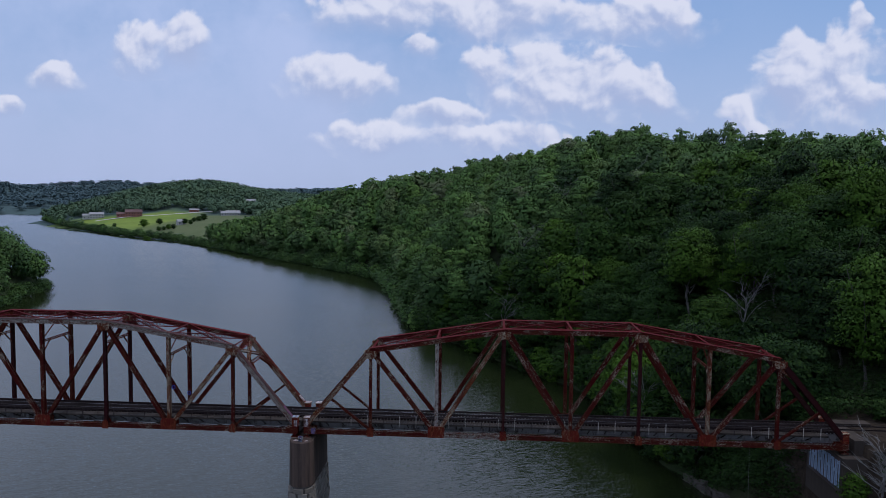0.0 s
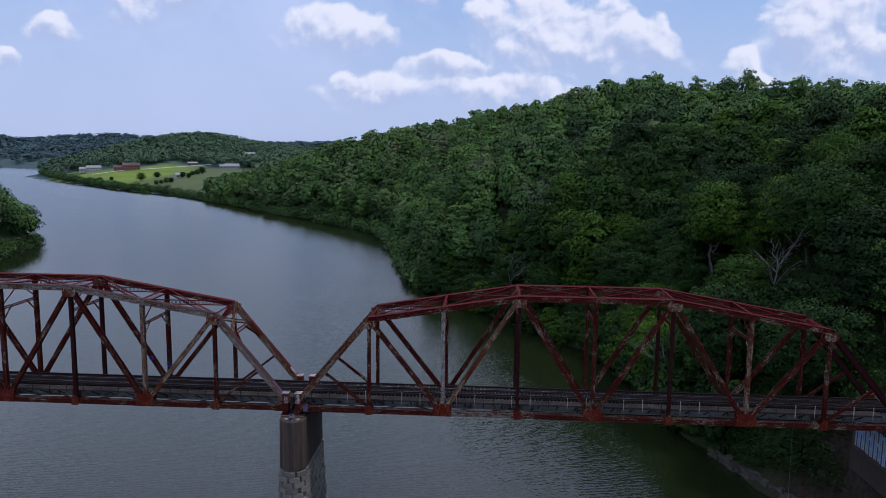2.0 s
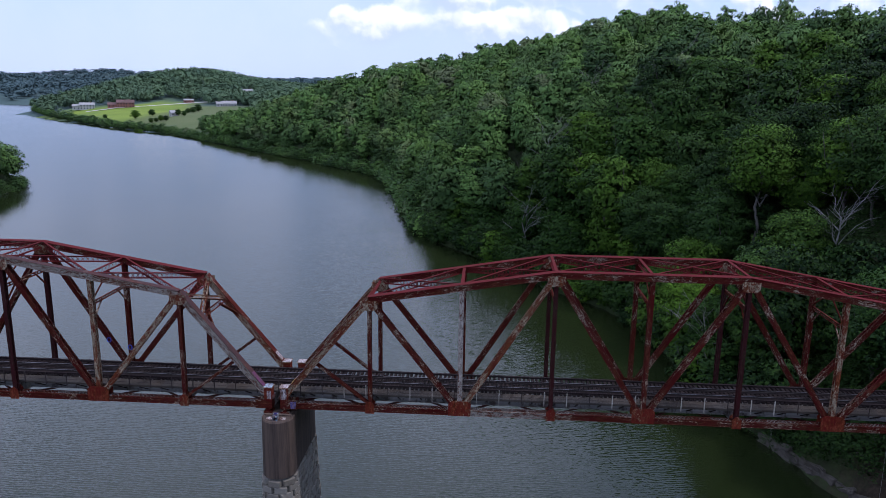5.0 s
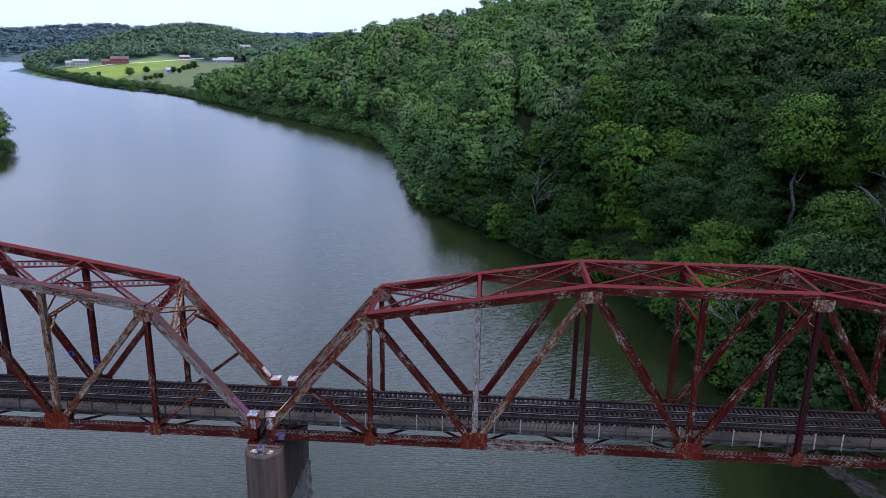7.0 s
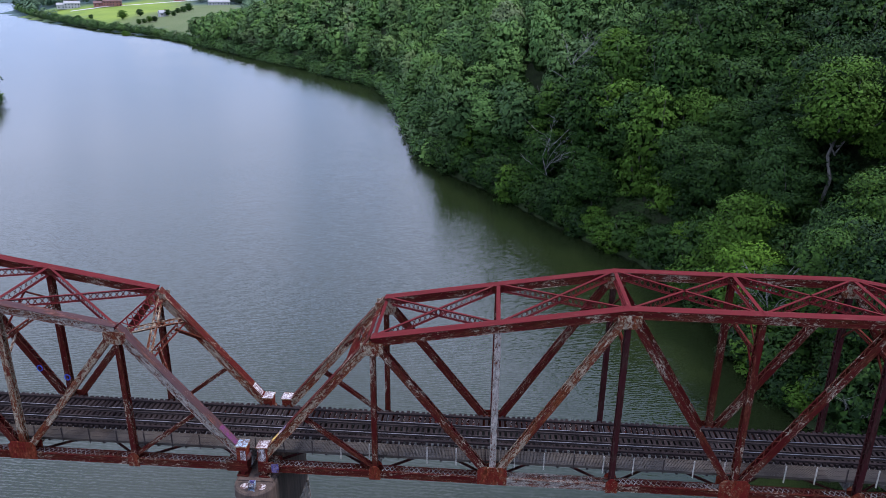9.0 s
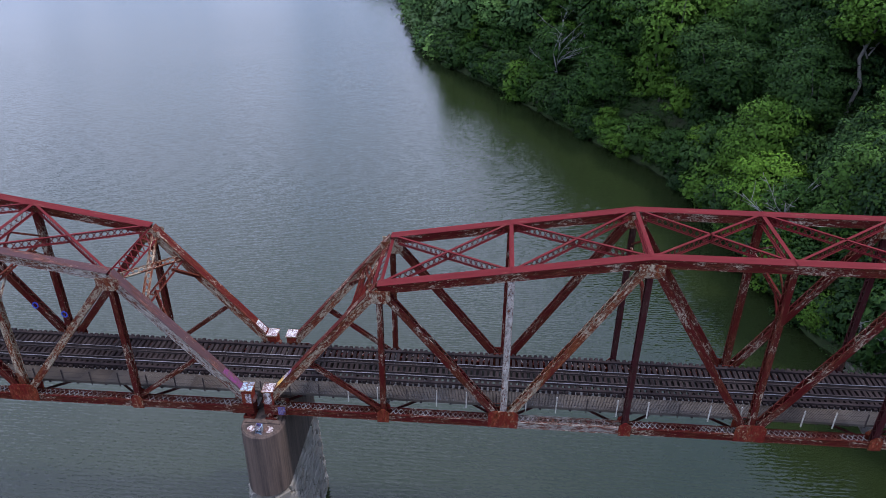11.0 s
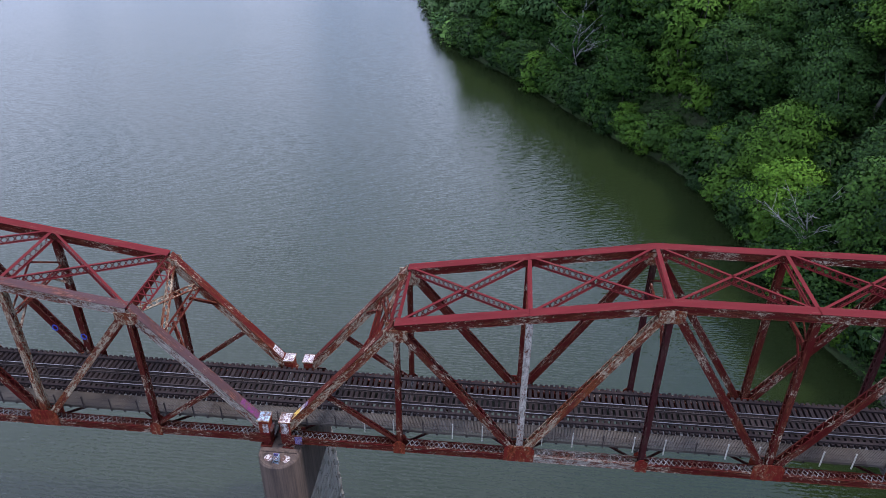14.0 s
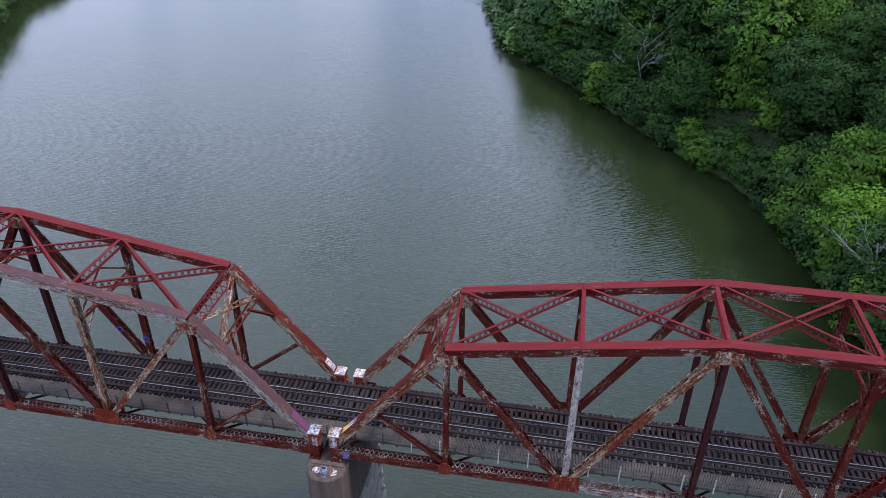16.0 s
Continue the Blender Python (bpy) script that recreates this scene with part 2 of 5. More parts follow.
_m.colour(_m.mix(_m.noise(1, 3), (0.14, 0.125, 0.125), (0.24, 0.22, 0.22)))
RAIL_HEAD = _m.m
_m = Mat("galvanised_grating", 0.8, 0.0, 0.2)
_g = _m.mix(_m.ramp(_m.noise(0.5, 5, 0.65), (0.45, 0.0), (0.65, 1.0)), (0.048, 0.036, 0.027), (0.018, 0.012, 0.009))
_m.colour(_m.mix(_m.random(), _g, _m.mix(0.3, _g, (0.088, 0.078, 0.070))))
GRATING = _m.m
_m = Mat("grey_girder_paint", 0.6)
_m.colour(_m.mix(_m.ramp(_m.noise(1.2, 7, 0.7, _m.world(1, 1, 0.5)), (0.52, 0.0), (0.6, 1.0)), (0.20, 0.185, 0.18), (0.045, 0.03, 0.025)))
GIRDER = _m.m
_m = Mat("white_post_paint", 0.55)
_m.colour(_m.mix(_m.noise(3, 4), (0.50, 0.47, 0.42), (0.22, 0.17, 0.13)))
WHITE_POST = _m.m
_m = Mat("stained_concrete", 0.85)
_s = _m.noise(1.3, 9, 0.75, _m.world(1.6, 1.6, 0.07))
_m.colour(_m.mix(_m.ramp(_s, (0.40, 0.0), (0.62, 1.0)), (0.088, 0.057, 0.042), _m.mix(_m.noise(2.5, 5), (0.012, 0.008, 0.006), (0.036, 0.021, 0.015))))
_m.bump(_m.noise(4, 6, 0.7), 0.4, 0.03)
CONCRETE = _m.m
_m = Mat("pale_stone_block", 0.9)
_k = _m.mix(_m.noise(1.2, 5, 0.7), (0.20, 0.175, 0.14), (0.075, 0.060, 0.045))
_m.colour(_m.mix(_m.random(), _k, _m.mix(0.55, _k, (0.26, 0.235, 0.20))))
_m.bump(_m.noise(3, 7, 0.75), 0.8, 0.08)
STONE = _m.m
_m = Mat("mortar", 0.95)
_m.colour(_m.mix(_m.noise(2, 4), (0.06, 0.052, 0.045), (0.10, 0.09, 0.08)))
MORTAR = _m.m


def m_between(a, b, f=0.5):
    return tuple(p + (q - p) * f for p, q in zip(a, b))


def leaf_material(name, dark, mid, bright, spread=0.5):
    m = Mat(name, 0.72, spec=0.10)
    tone = m.ramp(m.random(), (0.0, dark), (0.16, m_between(dark, (0.016, 0.037, 0.010), 0.6)), (0.34, m_between(dark, mid, 0.7)), (0.5, mid), (0.66, (0.021, 0.046, 0.011)), (0.82, m_between(mid, bright, 0.35)), (1.0, bright))
    leaf = m.pos.outputs["Random Per Island"]
    c = m.mix(m.ramp(leaf, (0.0, 0.5), (0.5, 0.0)), tone, m_between(dark, (0.0, 0.0, 0.0), 0.3))
    c = m.mix(m.ramp(leaf, (0.5, 0.0), (1.0, spread)), c, m_between(mid, bright, 0.8))
    m.colour(c)
    return m.m


LEAF = leaf_material("leaves", (0.0060, 0.0185, 0.0046), (0.0180, 0.047, 0.0064), (0.060, 0.120, 0.010), 0.38)
LEAF_LIGHT = leaf_material("yellow_green_leaves", (0.030, 0.070, 0.008), (0.062, 0.130, 0.010), (0.105, 0.185, 0.014))
# lighter than LEAF: the lift that haze gives farther trees is in the colour
_m = Mat("woods_leaves", 0.72, spec=0.10)
_tone = _m.t.nodes.new("ShaderNodeAttribute")
_tone.attribute_name = "tone"
_t = _m.ramp(_tone.outputs["Fac"], (0.0, (0.020, 0.046, 0.015)), (0.2, (0.038, 0.078, 0.019)), (0.4, (0.058, 0.110, 0.022)), (0.55, (0.056, 0.096, 0.032)), (0.75, (0.070, 0.138, 0.034)), (0.93, (0.092, 0.165, 0.034)), (1.0, (0.105, 0.124, 0.064)))
_leaf = _m.pos.outputs["Random Per Island"]
_c = _m.mix(_m.ramp(_leaf, (0.0, 0.38), (0.5, 0.0)), _t, (0.012, 0.028, 0.013))
_m.colour(_m.mix(_m.ramp(_leaf, (0.5, 0.0), (1.0, 0.24)), _c, (0.105, 0.170, 0.040)))
WOODS = _m.m
# headland leaves, paler and bluer than WOODS: distance haze mixed into the colour
_m = Mat("haze_tinted_far_leaves", 0.8, spec=0.08)
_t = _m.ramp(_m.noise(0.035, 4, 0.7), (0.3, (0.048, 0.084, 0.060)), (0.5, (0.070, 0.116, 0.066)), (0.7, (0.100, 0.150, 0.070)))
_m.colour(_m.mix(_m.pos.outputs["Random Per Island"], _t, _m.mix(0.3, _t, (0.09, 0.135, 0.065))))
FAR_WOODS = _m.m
# horizon hills: the blue in this leaf colour is painted haze
_m = Mat("haze_tinted_hill_leaves", 0.85, spec=0.05)
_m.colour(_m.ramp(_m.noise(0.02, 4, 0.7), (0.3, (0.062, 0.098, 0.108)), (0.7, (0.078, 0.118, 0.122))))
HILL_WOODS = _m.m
_m = Mat("bark", 0.9)
_m.colour(_m.mix(_m.noise(2, 5), (0.035, 0.03, 0.025), (0.10, 0.09, 0.078)))
BARK = _m.m
_m = Mat("grey_bark", 0.9)
_m.colour(_m.mix(_m.noise(2, 5), (0.06, 0.055, 0.048), (0.14, 0.13, 0.115)))
BARK_GREY = _m.m
_m = Mat("dead_wood", 0.85)
_m.colour(_m.mix(_m.noise(2, 5), (0.10, 0.096, 0.09), (0.21, 0.20, 0.19)))
DEAD_WOOD = _m.m

_m = Mat("ground_cover", 0.95, spec=0.1)
_gr = _m.ramp(_m.noise(0.25, 6, 0.7), (0.3, (0.022, 0.020, 0.013)), (0.5, (0.026, 0.038, 0.015)), (0.7, (0.04, 0.05, 0.02)))
_off = _m.t.nodes.new("ShaderNodeVectorMath")
_off.operation = "DISTANCE"
_off.inputs[1].default_value = (65.0, -1.0, 9.0)
_m.link(_m.pos.outputs["Position"], _off.inputs[0])
_bare = _m.ramp(_m.math("ADD", _m.math("DIVIDE", _off.outputs["Value"], 40.0), _m.math("MULTIPLY", _m.noise(0.5, 5, 0.7), 0.5)), (0.60, 1.0), (0.78, 0.0))
_gr = _m.mix(_bare, _gr, _m.ramp(_m.noise(1.3, 7, 0.75), (0.35, (0.016, 0.012, 0.009)), (0.65, (0.050, 0.037, 0.026))))
_sep = _m.t.nodes.new("ShaderNodeAttribute")
_sep.attribute_name = "meadow"
_field = _m.mix(_m.ramp(_m.noise(0.02, 5, 0.6), (0.35, 0.0), (0.65, 1.0)), (0.115, 0.165, 0.026), (0.165, 0.215, 0.034))
_duller = _m.t.nodes.new("ShaderNodeAttribute")
_duller.attribute_name = "duller"
_field = _m.mix(_duller.outputs["Fac"], _field, _m.mix(_m.noise(0.03, 5, 0.7), (0.070, 0.095, 0.035), (0.115, 0.128, 0.055)))
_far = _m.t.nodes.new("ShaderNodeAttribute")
_far.attribute_name = "hazy_canopy"
# woods tone between far crowns, with haze blue and leaf shade mixed in
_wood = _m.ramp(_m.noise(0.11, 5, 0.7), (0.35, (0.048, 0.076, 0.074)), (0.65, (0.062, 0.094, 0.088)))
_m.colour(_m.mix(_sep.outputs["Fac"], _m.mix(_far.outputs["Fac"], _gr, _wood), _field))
_m.bump(_m.noise(1.2, 6, 0.7), 0.6, 0.3)
GROUND = _m.m
_m = Mat("river_water", 0.09, spec=0.5)
_m.b.inputs["IOR"].default_value = 1.36
_m.colour(_m.mix(_m.noise(0.02, 3), (0.0090, 0.0140, 0.0045), (0.013, 0.0185, 0.0058)))


def ripples(scale, detail, stretch, slope_x, slope_y, lean=0.0):
    """Slopes of wind ripples, crests across the river's breadth and steeper on their lee side."""
    n = _m.t.nodes.new("ShaderNodeTexNoise")
    n.inputs["Scale"].default_value, n.inputs["Detail"].default_value = scale, detail
    _m.link(_m.world(stretch, 1, 1), n.inputs["Vector"])
    v = _m.t.nodes.new("ShaderNodeVectorMath")
    v.operation = "MULTIPLY_ADD"
    _m.link(n.outputs["Color"], v.inputs[0])
    v.inputs[1].default_value, v.inputs[2].default_value = (slope_x, slope_y, 0), (-slope_x / 2, -slope_y / 2 - lean, 0)
    return v.outputs[0]


def vector(op, a, b):
    n = _m.t.nodes.new("ShaderNodeVectorMath")
    n.operation = op
    for sock, v in zip(n.inputs, (a, b)):
        if isinstance(v, tuple):
            sock.default_value = v
        else:
            _m.link(v, sock)
    return n.outputs[0]


_gust = _m.ramp(_m.noise(0.03, 4, 0.65, _m.world(0.5, 1, 1)), (0.3, 0.65), (0.7, 1.0))
# a breeze ruffles the water about the bridge; the lee of the bluff and the long reach upstream are calm
_axes = _m.t.nodes.new("ShaderNodeSeparateXYZ")
_m.link(_m.pos.outputs["Position"], _axes.inputs[0])
_up = _m.math("DIVIDE", _m.math("SUBTRACT", _axes.outputs[1], _axes.outputs[0]), 400.0)
_reach = _m.ramp(_m.math("ADD", _up, 0.2), (0.06, 0.30), (0.2, 0.46), (0.32, 0.52), (0.5, 0.36), (0.9, 0.20))
_gust = _m.math("MULTIPLY", _gust, _reach)
_waves = vector("ADD", ripples(2.2, 1.5, 0.30, 0.20, 0.22, 0.0), ripples(7.0, 1.0, 0.4, 0.45, 0.85))
_crest = _m.t.nodes.new("ShaderNodeTexWave")
_crest.wave_type, _crest.bands_direction, _crest.wave_profile = "BANDS", "Y", "SIN"
for _k, _v in (("Scale", 0.72), ("Distortion", 7.0), ("Detail", 3.0), ("Detail Scale", 1.6), ("Detail Roughness", 0.6)):
    _crest.inputs[_k].default_value = _v
_m.link(_m.world(0.45, 1, 1), _crest.inputs["Vector"])
_slope = _m.t.nodes.new("ShaderNodeCombineXYZ")
_m.link(_m.math("MULTIPLY", _m.math("SUBTRACT", _crest.outputs["Fac"], 0.5), 0.34), _slope.inputs[1])
_waves = vector("MULTIPLY", vector("ADD", _waves, _slope.outputs[0]), _gust)
# normals tilt towards -y upstream, so the reach reflects higher, brighter sky
_tilt = _m.t.nodes.new("ShaderNodeCombineXYZ")
_m.link(_m.math("MULTIPLY", _m.ramp(_up, (0.03, 0.0), (0.22, 0.45), (0.6, 1.0)), -0.095), _tilt.inputs[1])
_level = vector("NORMALIZE", vector("ADD", vector("ADD", _waves, _tilt.outputs[0]), (0, 0, 1)), (0, 0, 0))
_m.link(_level, _m.b.inputs["Normal"])
WATER = _m.m

_m = Mat("house_brick", 0.85)
_m.colour(_m.mix(_m.noise(2, 4), (0.16, 0.06, 0.045), (0.26, 0.11, 0.08)))
BRICKWORK = _m.m
_m = Mat("house_siding", 0.7)
_m.colour(_m.mix(_m.noise(1, 3), (0.26, 0.25, 0.24), (0.40, 0.39, 0.37)))
SIDING = _m.m
_m = Mat("red_roof", 0.8)
_m.colour(_m.mix(_m.noise(1, 4), (0.09, 0.045, 0.042), (0.13, 0.068, 0.06)))
ROOF_RED = _m.m
_m = Mat("grey_roof", 0.8)
_m.colour(_m.mix(_m.noise(1, 4), (0.20, 0.19, 0.19), (0.33, 0.32, 0.31)))
ROOF_GREY = _m.m
_m = Mat("window_glass", 0.1)
_m.colour(_m.mix(_m.noise(1, 2), (0.02, 0.025, 0.03), (0.05, 0.055, 0.06)))
GLASS = _m.m
_m = Mat("gravel_drive", 0.95)
_m.colour(_m.mix(_m.noise(0.8, 5), (0.36, 0.34, 0.31), (0.5, 0.48, 0.44)))
GRAVEL = _m.m
_m = Mat("bank_rock", 0.9)
_m.colour(_m.mix(_m.noise(0.7, 6, 0.7), (0.105, 0.088, 0.072), (0.022, 0.019, 0.015)))
_m.bump(_m.noise(1.5, 7, 0.75), 0.9, 0.25)
ROCK = _m.m


# abutment concrete: the shade under the bridge end is put into its colour
_m = Mat("shade_darkened_concrete", 0.9, spec=0.15)
_m.colour(_m.mix(_m.noise(1.1, 7, 0.75, _m.world(1, 1, 0.3)), (0.028, 0.022, 0.018), (0.075, 0.06, 0.048)))
_m.bump(_m.noise(4, 6, 0.7), 0.4, 0.03)
SHADED_CONCRETE = _m.m


def spray_paint(name, a, b, worn_at=0.50):
    m = Mat(name, 0.6)
    c = m.mix(m.ramp(m.noise(5.5, 7, 0.75, m.world(1, 1, 0.8), 1.2), (0.46, 0.0), (0.54, 1.0)), a, b)
    worn = m.ramp(m.noise(2.6, 6, 0.7, None, 0.8), (worn_at, 0.0), (worn_at + 0.08, 1.0))
    m.colour(m.mix(worn, c, m.mix(m.noise(9, 5), (0.03, 0.008, 0.006), (0.10, 0.045, 0.03))))
    return m.m


PAINT_PALE = spray_paint("pale_blue_spray_paint", (0.22, 0.30, 0.42), (0.34, 0.42, 0.54), 0.64)
PAINT_PINK = spray_paint("magenta_spray_paint", (0.12, 0.006, 0.075), (0.05, 0.012, 0.035))
PAINT_BLUE = spray_paint("blue_spray_paint", (0.03, 0.025, 0.14), (0.16, 0.12, 0.20))
PAINT_RING = spray_paint("bright_blue_spray_paint", (0.02, 0.06, 0.45), (0.03, 0.05, 0.32), 0.7)
PAINT_CAP = spray_paint("pale_blue_tag_paint", (0.24, 0.34, 0.42), (0.10, 0.045, 0.04))
PAINT_WHITE = spray_paint("white_spray_paint", (0.46, 0.43, 0.42), (0.12, 0.06, 0.055))
PAINT_YELLOW = spray_paint("yellow_spray_paint", (0.55, 0.40, 0.06), (0.5, 0.24, 0.05))
PAINT_BLACK = spray_paint("black_paint", (0.015, 0.015, 0.02), (0.04, 0.035, 0.035))


# ---------------------------------------------------------------- mesh helpers
def mesh_object(name, bm, material, parent=None, label="", smooth=False):
    data = bpy.data.meshes.new(name)
    bm.to_mesh(data)
    bm.free()
    for mt in (material if isinstance(material, (list, tuple)) else [material]):
        data.materials.append(mt)
    if smooth:
        for p in data.polygons:
            p.use_smooth = True
    ob = new(name, data)
    if parent:
        ob.parent = parent
    return tagged(ob, label)


def part(name, bm, material, parent, label=""):
    return mesh_object(name, bm, material, parent, label)


def thing(name, at, label, category, group="", kind=""):
    ob = new(name)
    ob.location = at
    ob.empty_display_size = 0.5
    return tagged(ob, label, category, group, kind)


CUBE = [(x, y, z) for x in (-0.5, 0.5) for y in (-0.5, 0.5) for z in (-0.5, 0.5)]
CUBE_FACES = [(0, 1, 3, 2), (4, 6, 7, 5), (0, 4, 5, 1), (2, 3, 7, 6), (0, 2, 6, 4), (1, 5, 7, 3)]


def box(bm, m, sx, sy, sz, mat=0):
    """A box of that size, centred, under the matrix m."""
    grain = bm.verts.layers.float_vector.get("grain") or bm.verts.layers.float_vector.new("grain")
    o = m.translation
    shift = Vector((o.x * 3.1 + o.z * 7.7 + o.y * 1.9, o.y * 5.3 + o.x * 0.37, o.z * 4.1))
    vs = [bm.verts.new(m @ Vector((x * sx, y * sy, z * sz))) for x, y, z in CUBE]
    for v, (x, y, z) in zip(vs, CUBE):
        v[grain] = Vector((x * sx, y * sy, z * sz)) + shift
    for f in CUBE_FACES:
        bm.faces.new([vs[i] for i in f]).material_index = mat


def at(x, y, z):
    return Matrix.Translation((x, y, z))


def block(bm, x0, x1, y0, y1, z0, z1, mat=0):
    box(bm, at((x0 + x1) / 2, (y0 + y1) / 2, (z0 + z1) / 2), x1 - x0, y1 - y0, z1 - z0, mat)


def along(a, b, side=(0, 1, 0)):
    """The frame of a member from a to b: x runs along it, y near side; and its length."""
    a, b = Vector(a), Vector(b)
    u = (b - a).normalized()
    w = u.cross(Vector(side)).normalized()
    v = w.cross(u).normalized()
    m = Matrix((u, v, w)).transposed().to_4x4()
    m.translation = a
    return m, (b - a).length


def bar(bm, a, b, wide, thick, side=(0, 1, 0), mat=0):
    m, n = along(a, b, side)
    box(bm, m @ at(n / 2, 0, 0), n, wide, thick, mat)


def tube(bm, a, b, r0, r1, sides=6, mat=0):
    a, b = Vector(a), Vector(b)
    u = (b - a).normalized()
    v = u.orthogonal().normalized()
    w = u.cross(v)
    rings = []
    for p, r in ((a, r0), (b, r1)):
        rings.append([bm.verts.new(p + r * (math.cos(6.2832 * i / sides) * v + math.sin(6.2832 * i / sides) * w)) for i in range(sides)])
    for i in range(sides):
        j = (i + 1) % sides
        bm.faces.new((rings[0][i], rings[0][j], rings[1][j], rings[1][i])).material_index = mat
    bm.faces.new(rings[0][::-1])
    bm.faces.new(rings[1])


# ---------------------------------------------------------------- ground and water
# right bank from south to north, then round the reach behind the headland
BANK_EAST = [(150, -400), (110, -160), (84, -60), (73, -28), (66, -8), (62.5, 1), (59, 9.2), (56.2, 15.2), (52.5, 22.5), (49.3, 30), (46.5, 50), (45, 66), (40, 78), (32.5, 88),
             (24, 102), (14, 120), (3, 136), (-5, 152), (-11, 178), (-18, 218), (-27, 258), (-42, 296), (-64, 322), (-85, 352), (-111, 380),
             (-148, 424), (-205, 492), (-262, 556), (-347, 622), (-496, 770), (-600, 890), (-630, 935), (-615, 1010), (-640, 1200), (-790, 1250), (-1000, 1250), (-2600, 1300)]
BANK_WEST = [(-2600, 800), (-900, 560), (-420, 330), (-240, 262), (-185, 243), (-175, 228), (-167, 196), (-157, 165), (-140, 135), (-126, 90), (-120, 0), (-130, -400)]
SHORE = np.array(BANK_EAST + BANK_WEST, float)


def shore_distance(px, py):
    """Signed distance from the water's edge, positive inland."""
    best = np.full(px.shape, 1e9)
    inside = np.zeros(px.shape, bool)
    n = len(SHORE)
    for i in range(n):
        (x0, y0), (x1, y1) = SHORE[i], SHORE[(i + 1) % n]
        dx, dy = x1 - x0, y1 - y0
        t = np.clip(((px - x0) * dx + (py - y0) * dy) / (dx * dx + dy * dy), 0, 1)
        best = np.minimum(best, np.hypot(px - x0 - t * dx, py - y0 - t * dy))
        if dy != 0:
            cross = ((y0 > py) != (y1 > py)) & (px < dx * (py - y0) / dy + x0)
            inside ^= cross
    return np.where(inside, -best, best)


def ease(a, b, v):
    t = np.clip((v - a) / (b - a), 0, 1)
    return t * t * (3 - 2 * t)


def bump(x, y, cx, cy, sx, sy):
    return np.exp(-((x - cx) / sx) ** 2 - ((y - cy) / sy) ** 2)


def wobble(x, y):
    return (np.sin(x * 0.11 + 1.3 * np.sin(y * 0.07)) + np.sin(y * 0.13 + 1.7 * np.sin(x * 0.05 + 2)) + 0.6 * np.sin(x * 0.31 + y * 0.27)) / 2.6


def ground_height(x, y):
    x, y = np.asarray(x, float), np.asarray(y, float)
    d = shore_distance(x, y)
    d = d - 3.0 * ease(12, 24, y) * (1 - ease(545, 580, y))
    east = x > np.interp(y, [-400, 400, 900], [-20, -160, -700])
    far = ease(430, 540, y)
    # the bluff over the right bank
    cap = np.interp(y, [-120, 20, 80, 130, 190, 240, 300, 380, 460], [40, 44, 48, 50, 59, 66, 65.5, 57, 28])
    dd = np.maximum(d, 0)
    bluff = cap * (1 - np.exp(-1.45 * dd / cap)) + 3.0 * wobble(x, y) * ease(6, 30, dd)
    # the low headland with its meadow, and the woods behind it
    low = 0.5 * np.minimum(dd, 3) + 0.15 * np.minimum(dd, 65) + 0.04 * np.clip(dd - 65, 0, 250)
    low = low + 35 * bump(x, y, -450, 1090, 112, 170) + 5 * bump(x, y, -250, 1200, 130, 200) + 9 * bump(x, y, -570, 1060, 110, 130)
    low = low + 52 * bump(x, y, -1500, 1750, 300, 330) + 50 * bump(x, y, -1350, 2450, 330, 300) + 22 * bump(x, y, -700, 2300, 500, 450) + 22 * bump(x, y, -300, 1900, 420, 420) + 55 * bump(x, y, 500, 1500, 400, 600)
    h = bluff * (1 - far) + low * far
    west = 14 * (1 - np.exp(-dd / 12)) + 0.08 * dd * np.exp(-dd / 600)
    h = np.where(east | (y > 700), h, west)
    # railway bench on the right bank
    bench = ease(62, 67, x) * (1 - np.where(y < 0, ease(3.4, 11.0, -y), ease(3.6, 26.0, y)))
    h = h * (1 - bench) + 16.1 * bench
    return np.where(d < 0, np.maximum(-6.0, 0.7 * d), h)


def spread(lo, hi, fine_lo, fine_hi, step, grow):
    mid = list(np.arange(fine_lo, fine_hi + 1e-6, step))
    up, s = [mid[-1]], step
    while up[-1] < hi:
        s *= grow
        up.append(up[-1] + s)
    dn, s = [mid[0]], step
    while dn[-1] > lo:
        s *= grow
        dn.append(dn[-1] - s)
    return np.array(dn[:0:-1] + mid + up[1:])


gx = spread(-4500, 4500, -50, 110, 2.2, 1.065)
gy = spread(-1500, 4800, -40, 190, 2.4, 1.055)
GX, GY = np.meshgrid(gx, gy)
GZ = ground_height(GX, GY)
nx, ny = len(gx), len(gy)
quads = [(j * nx + i, j * nx + i + 1, (j + 1) * nx + i + 1, (j + 1) * nx + i) for j in range(ny - 1) for i in range(nx - 1)]
ground_mesh = bpy.data.meshes.new("ground")
ground_mesh.from_pydata(np.stack([GX, GY, GZ], -1).reshape(-1, 3).tolist(), [], quads)
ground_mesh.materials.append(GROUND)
for p in ground_mesh.polygons:
    p.use_smooth = True
ground = tagged(new("ground", ground_mesh), "wooded hills, river banks and a mown green meadow", "ground", kind="structure")


def meadow(x, y):
    """1 on the mown meadow of the headland, 0 in the woods."""
    d = shore_distance(x, y)
    ang = (x - 22) / (y + 89)
    dist = y + 89
    top = np.interp(ang, [-0.62, -0.57, -0.50, -0.43, -0.40, -0.33], [935, 925, 915, 985, 930, 900])
    return ease(3, 8, d) * ease(-0.615, -0.605, ang) * (1 - ease(-0.335, -0.32, ang)) * ease(600, 640, dist) * (1 - ease(top - 8, top + 8, dist))


# share of the haze-tinted woods colour, growing with distance
attr = ground_mesh.attributes.new("hazy_canopy", "FLOAT", "POINT")
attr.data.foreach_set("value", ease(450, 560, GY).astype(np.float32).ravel())
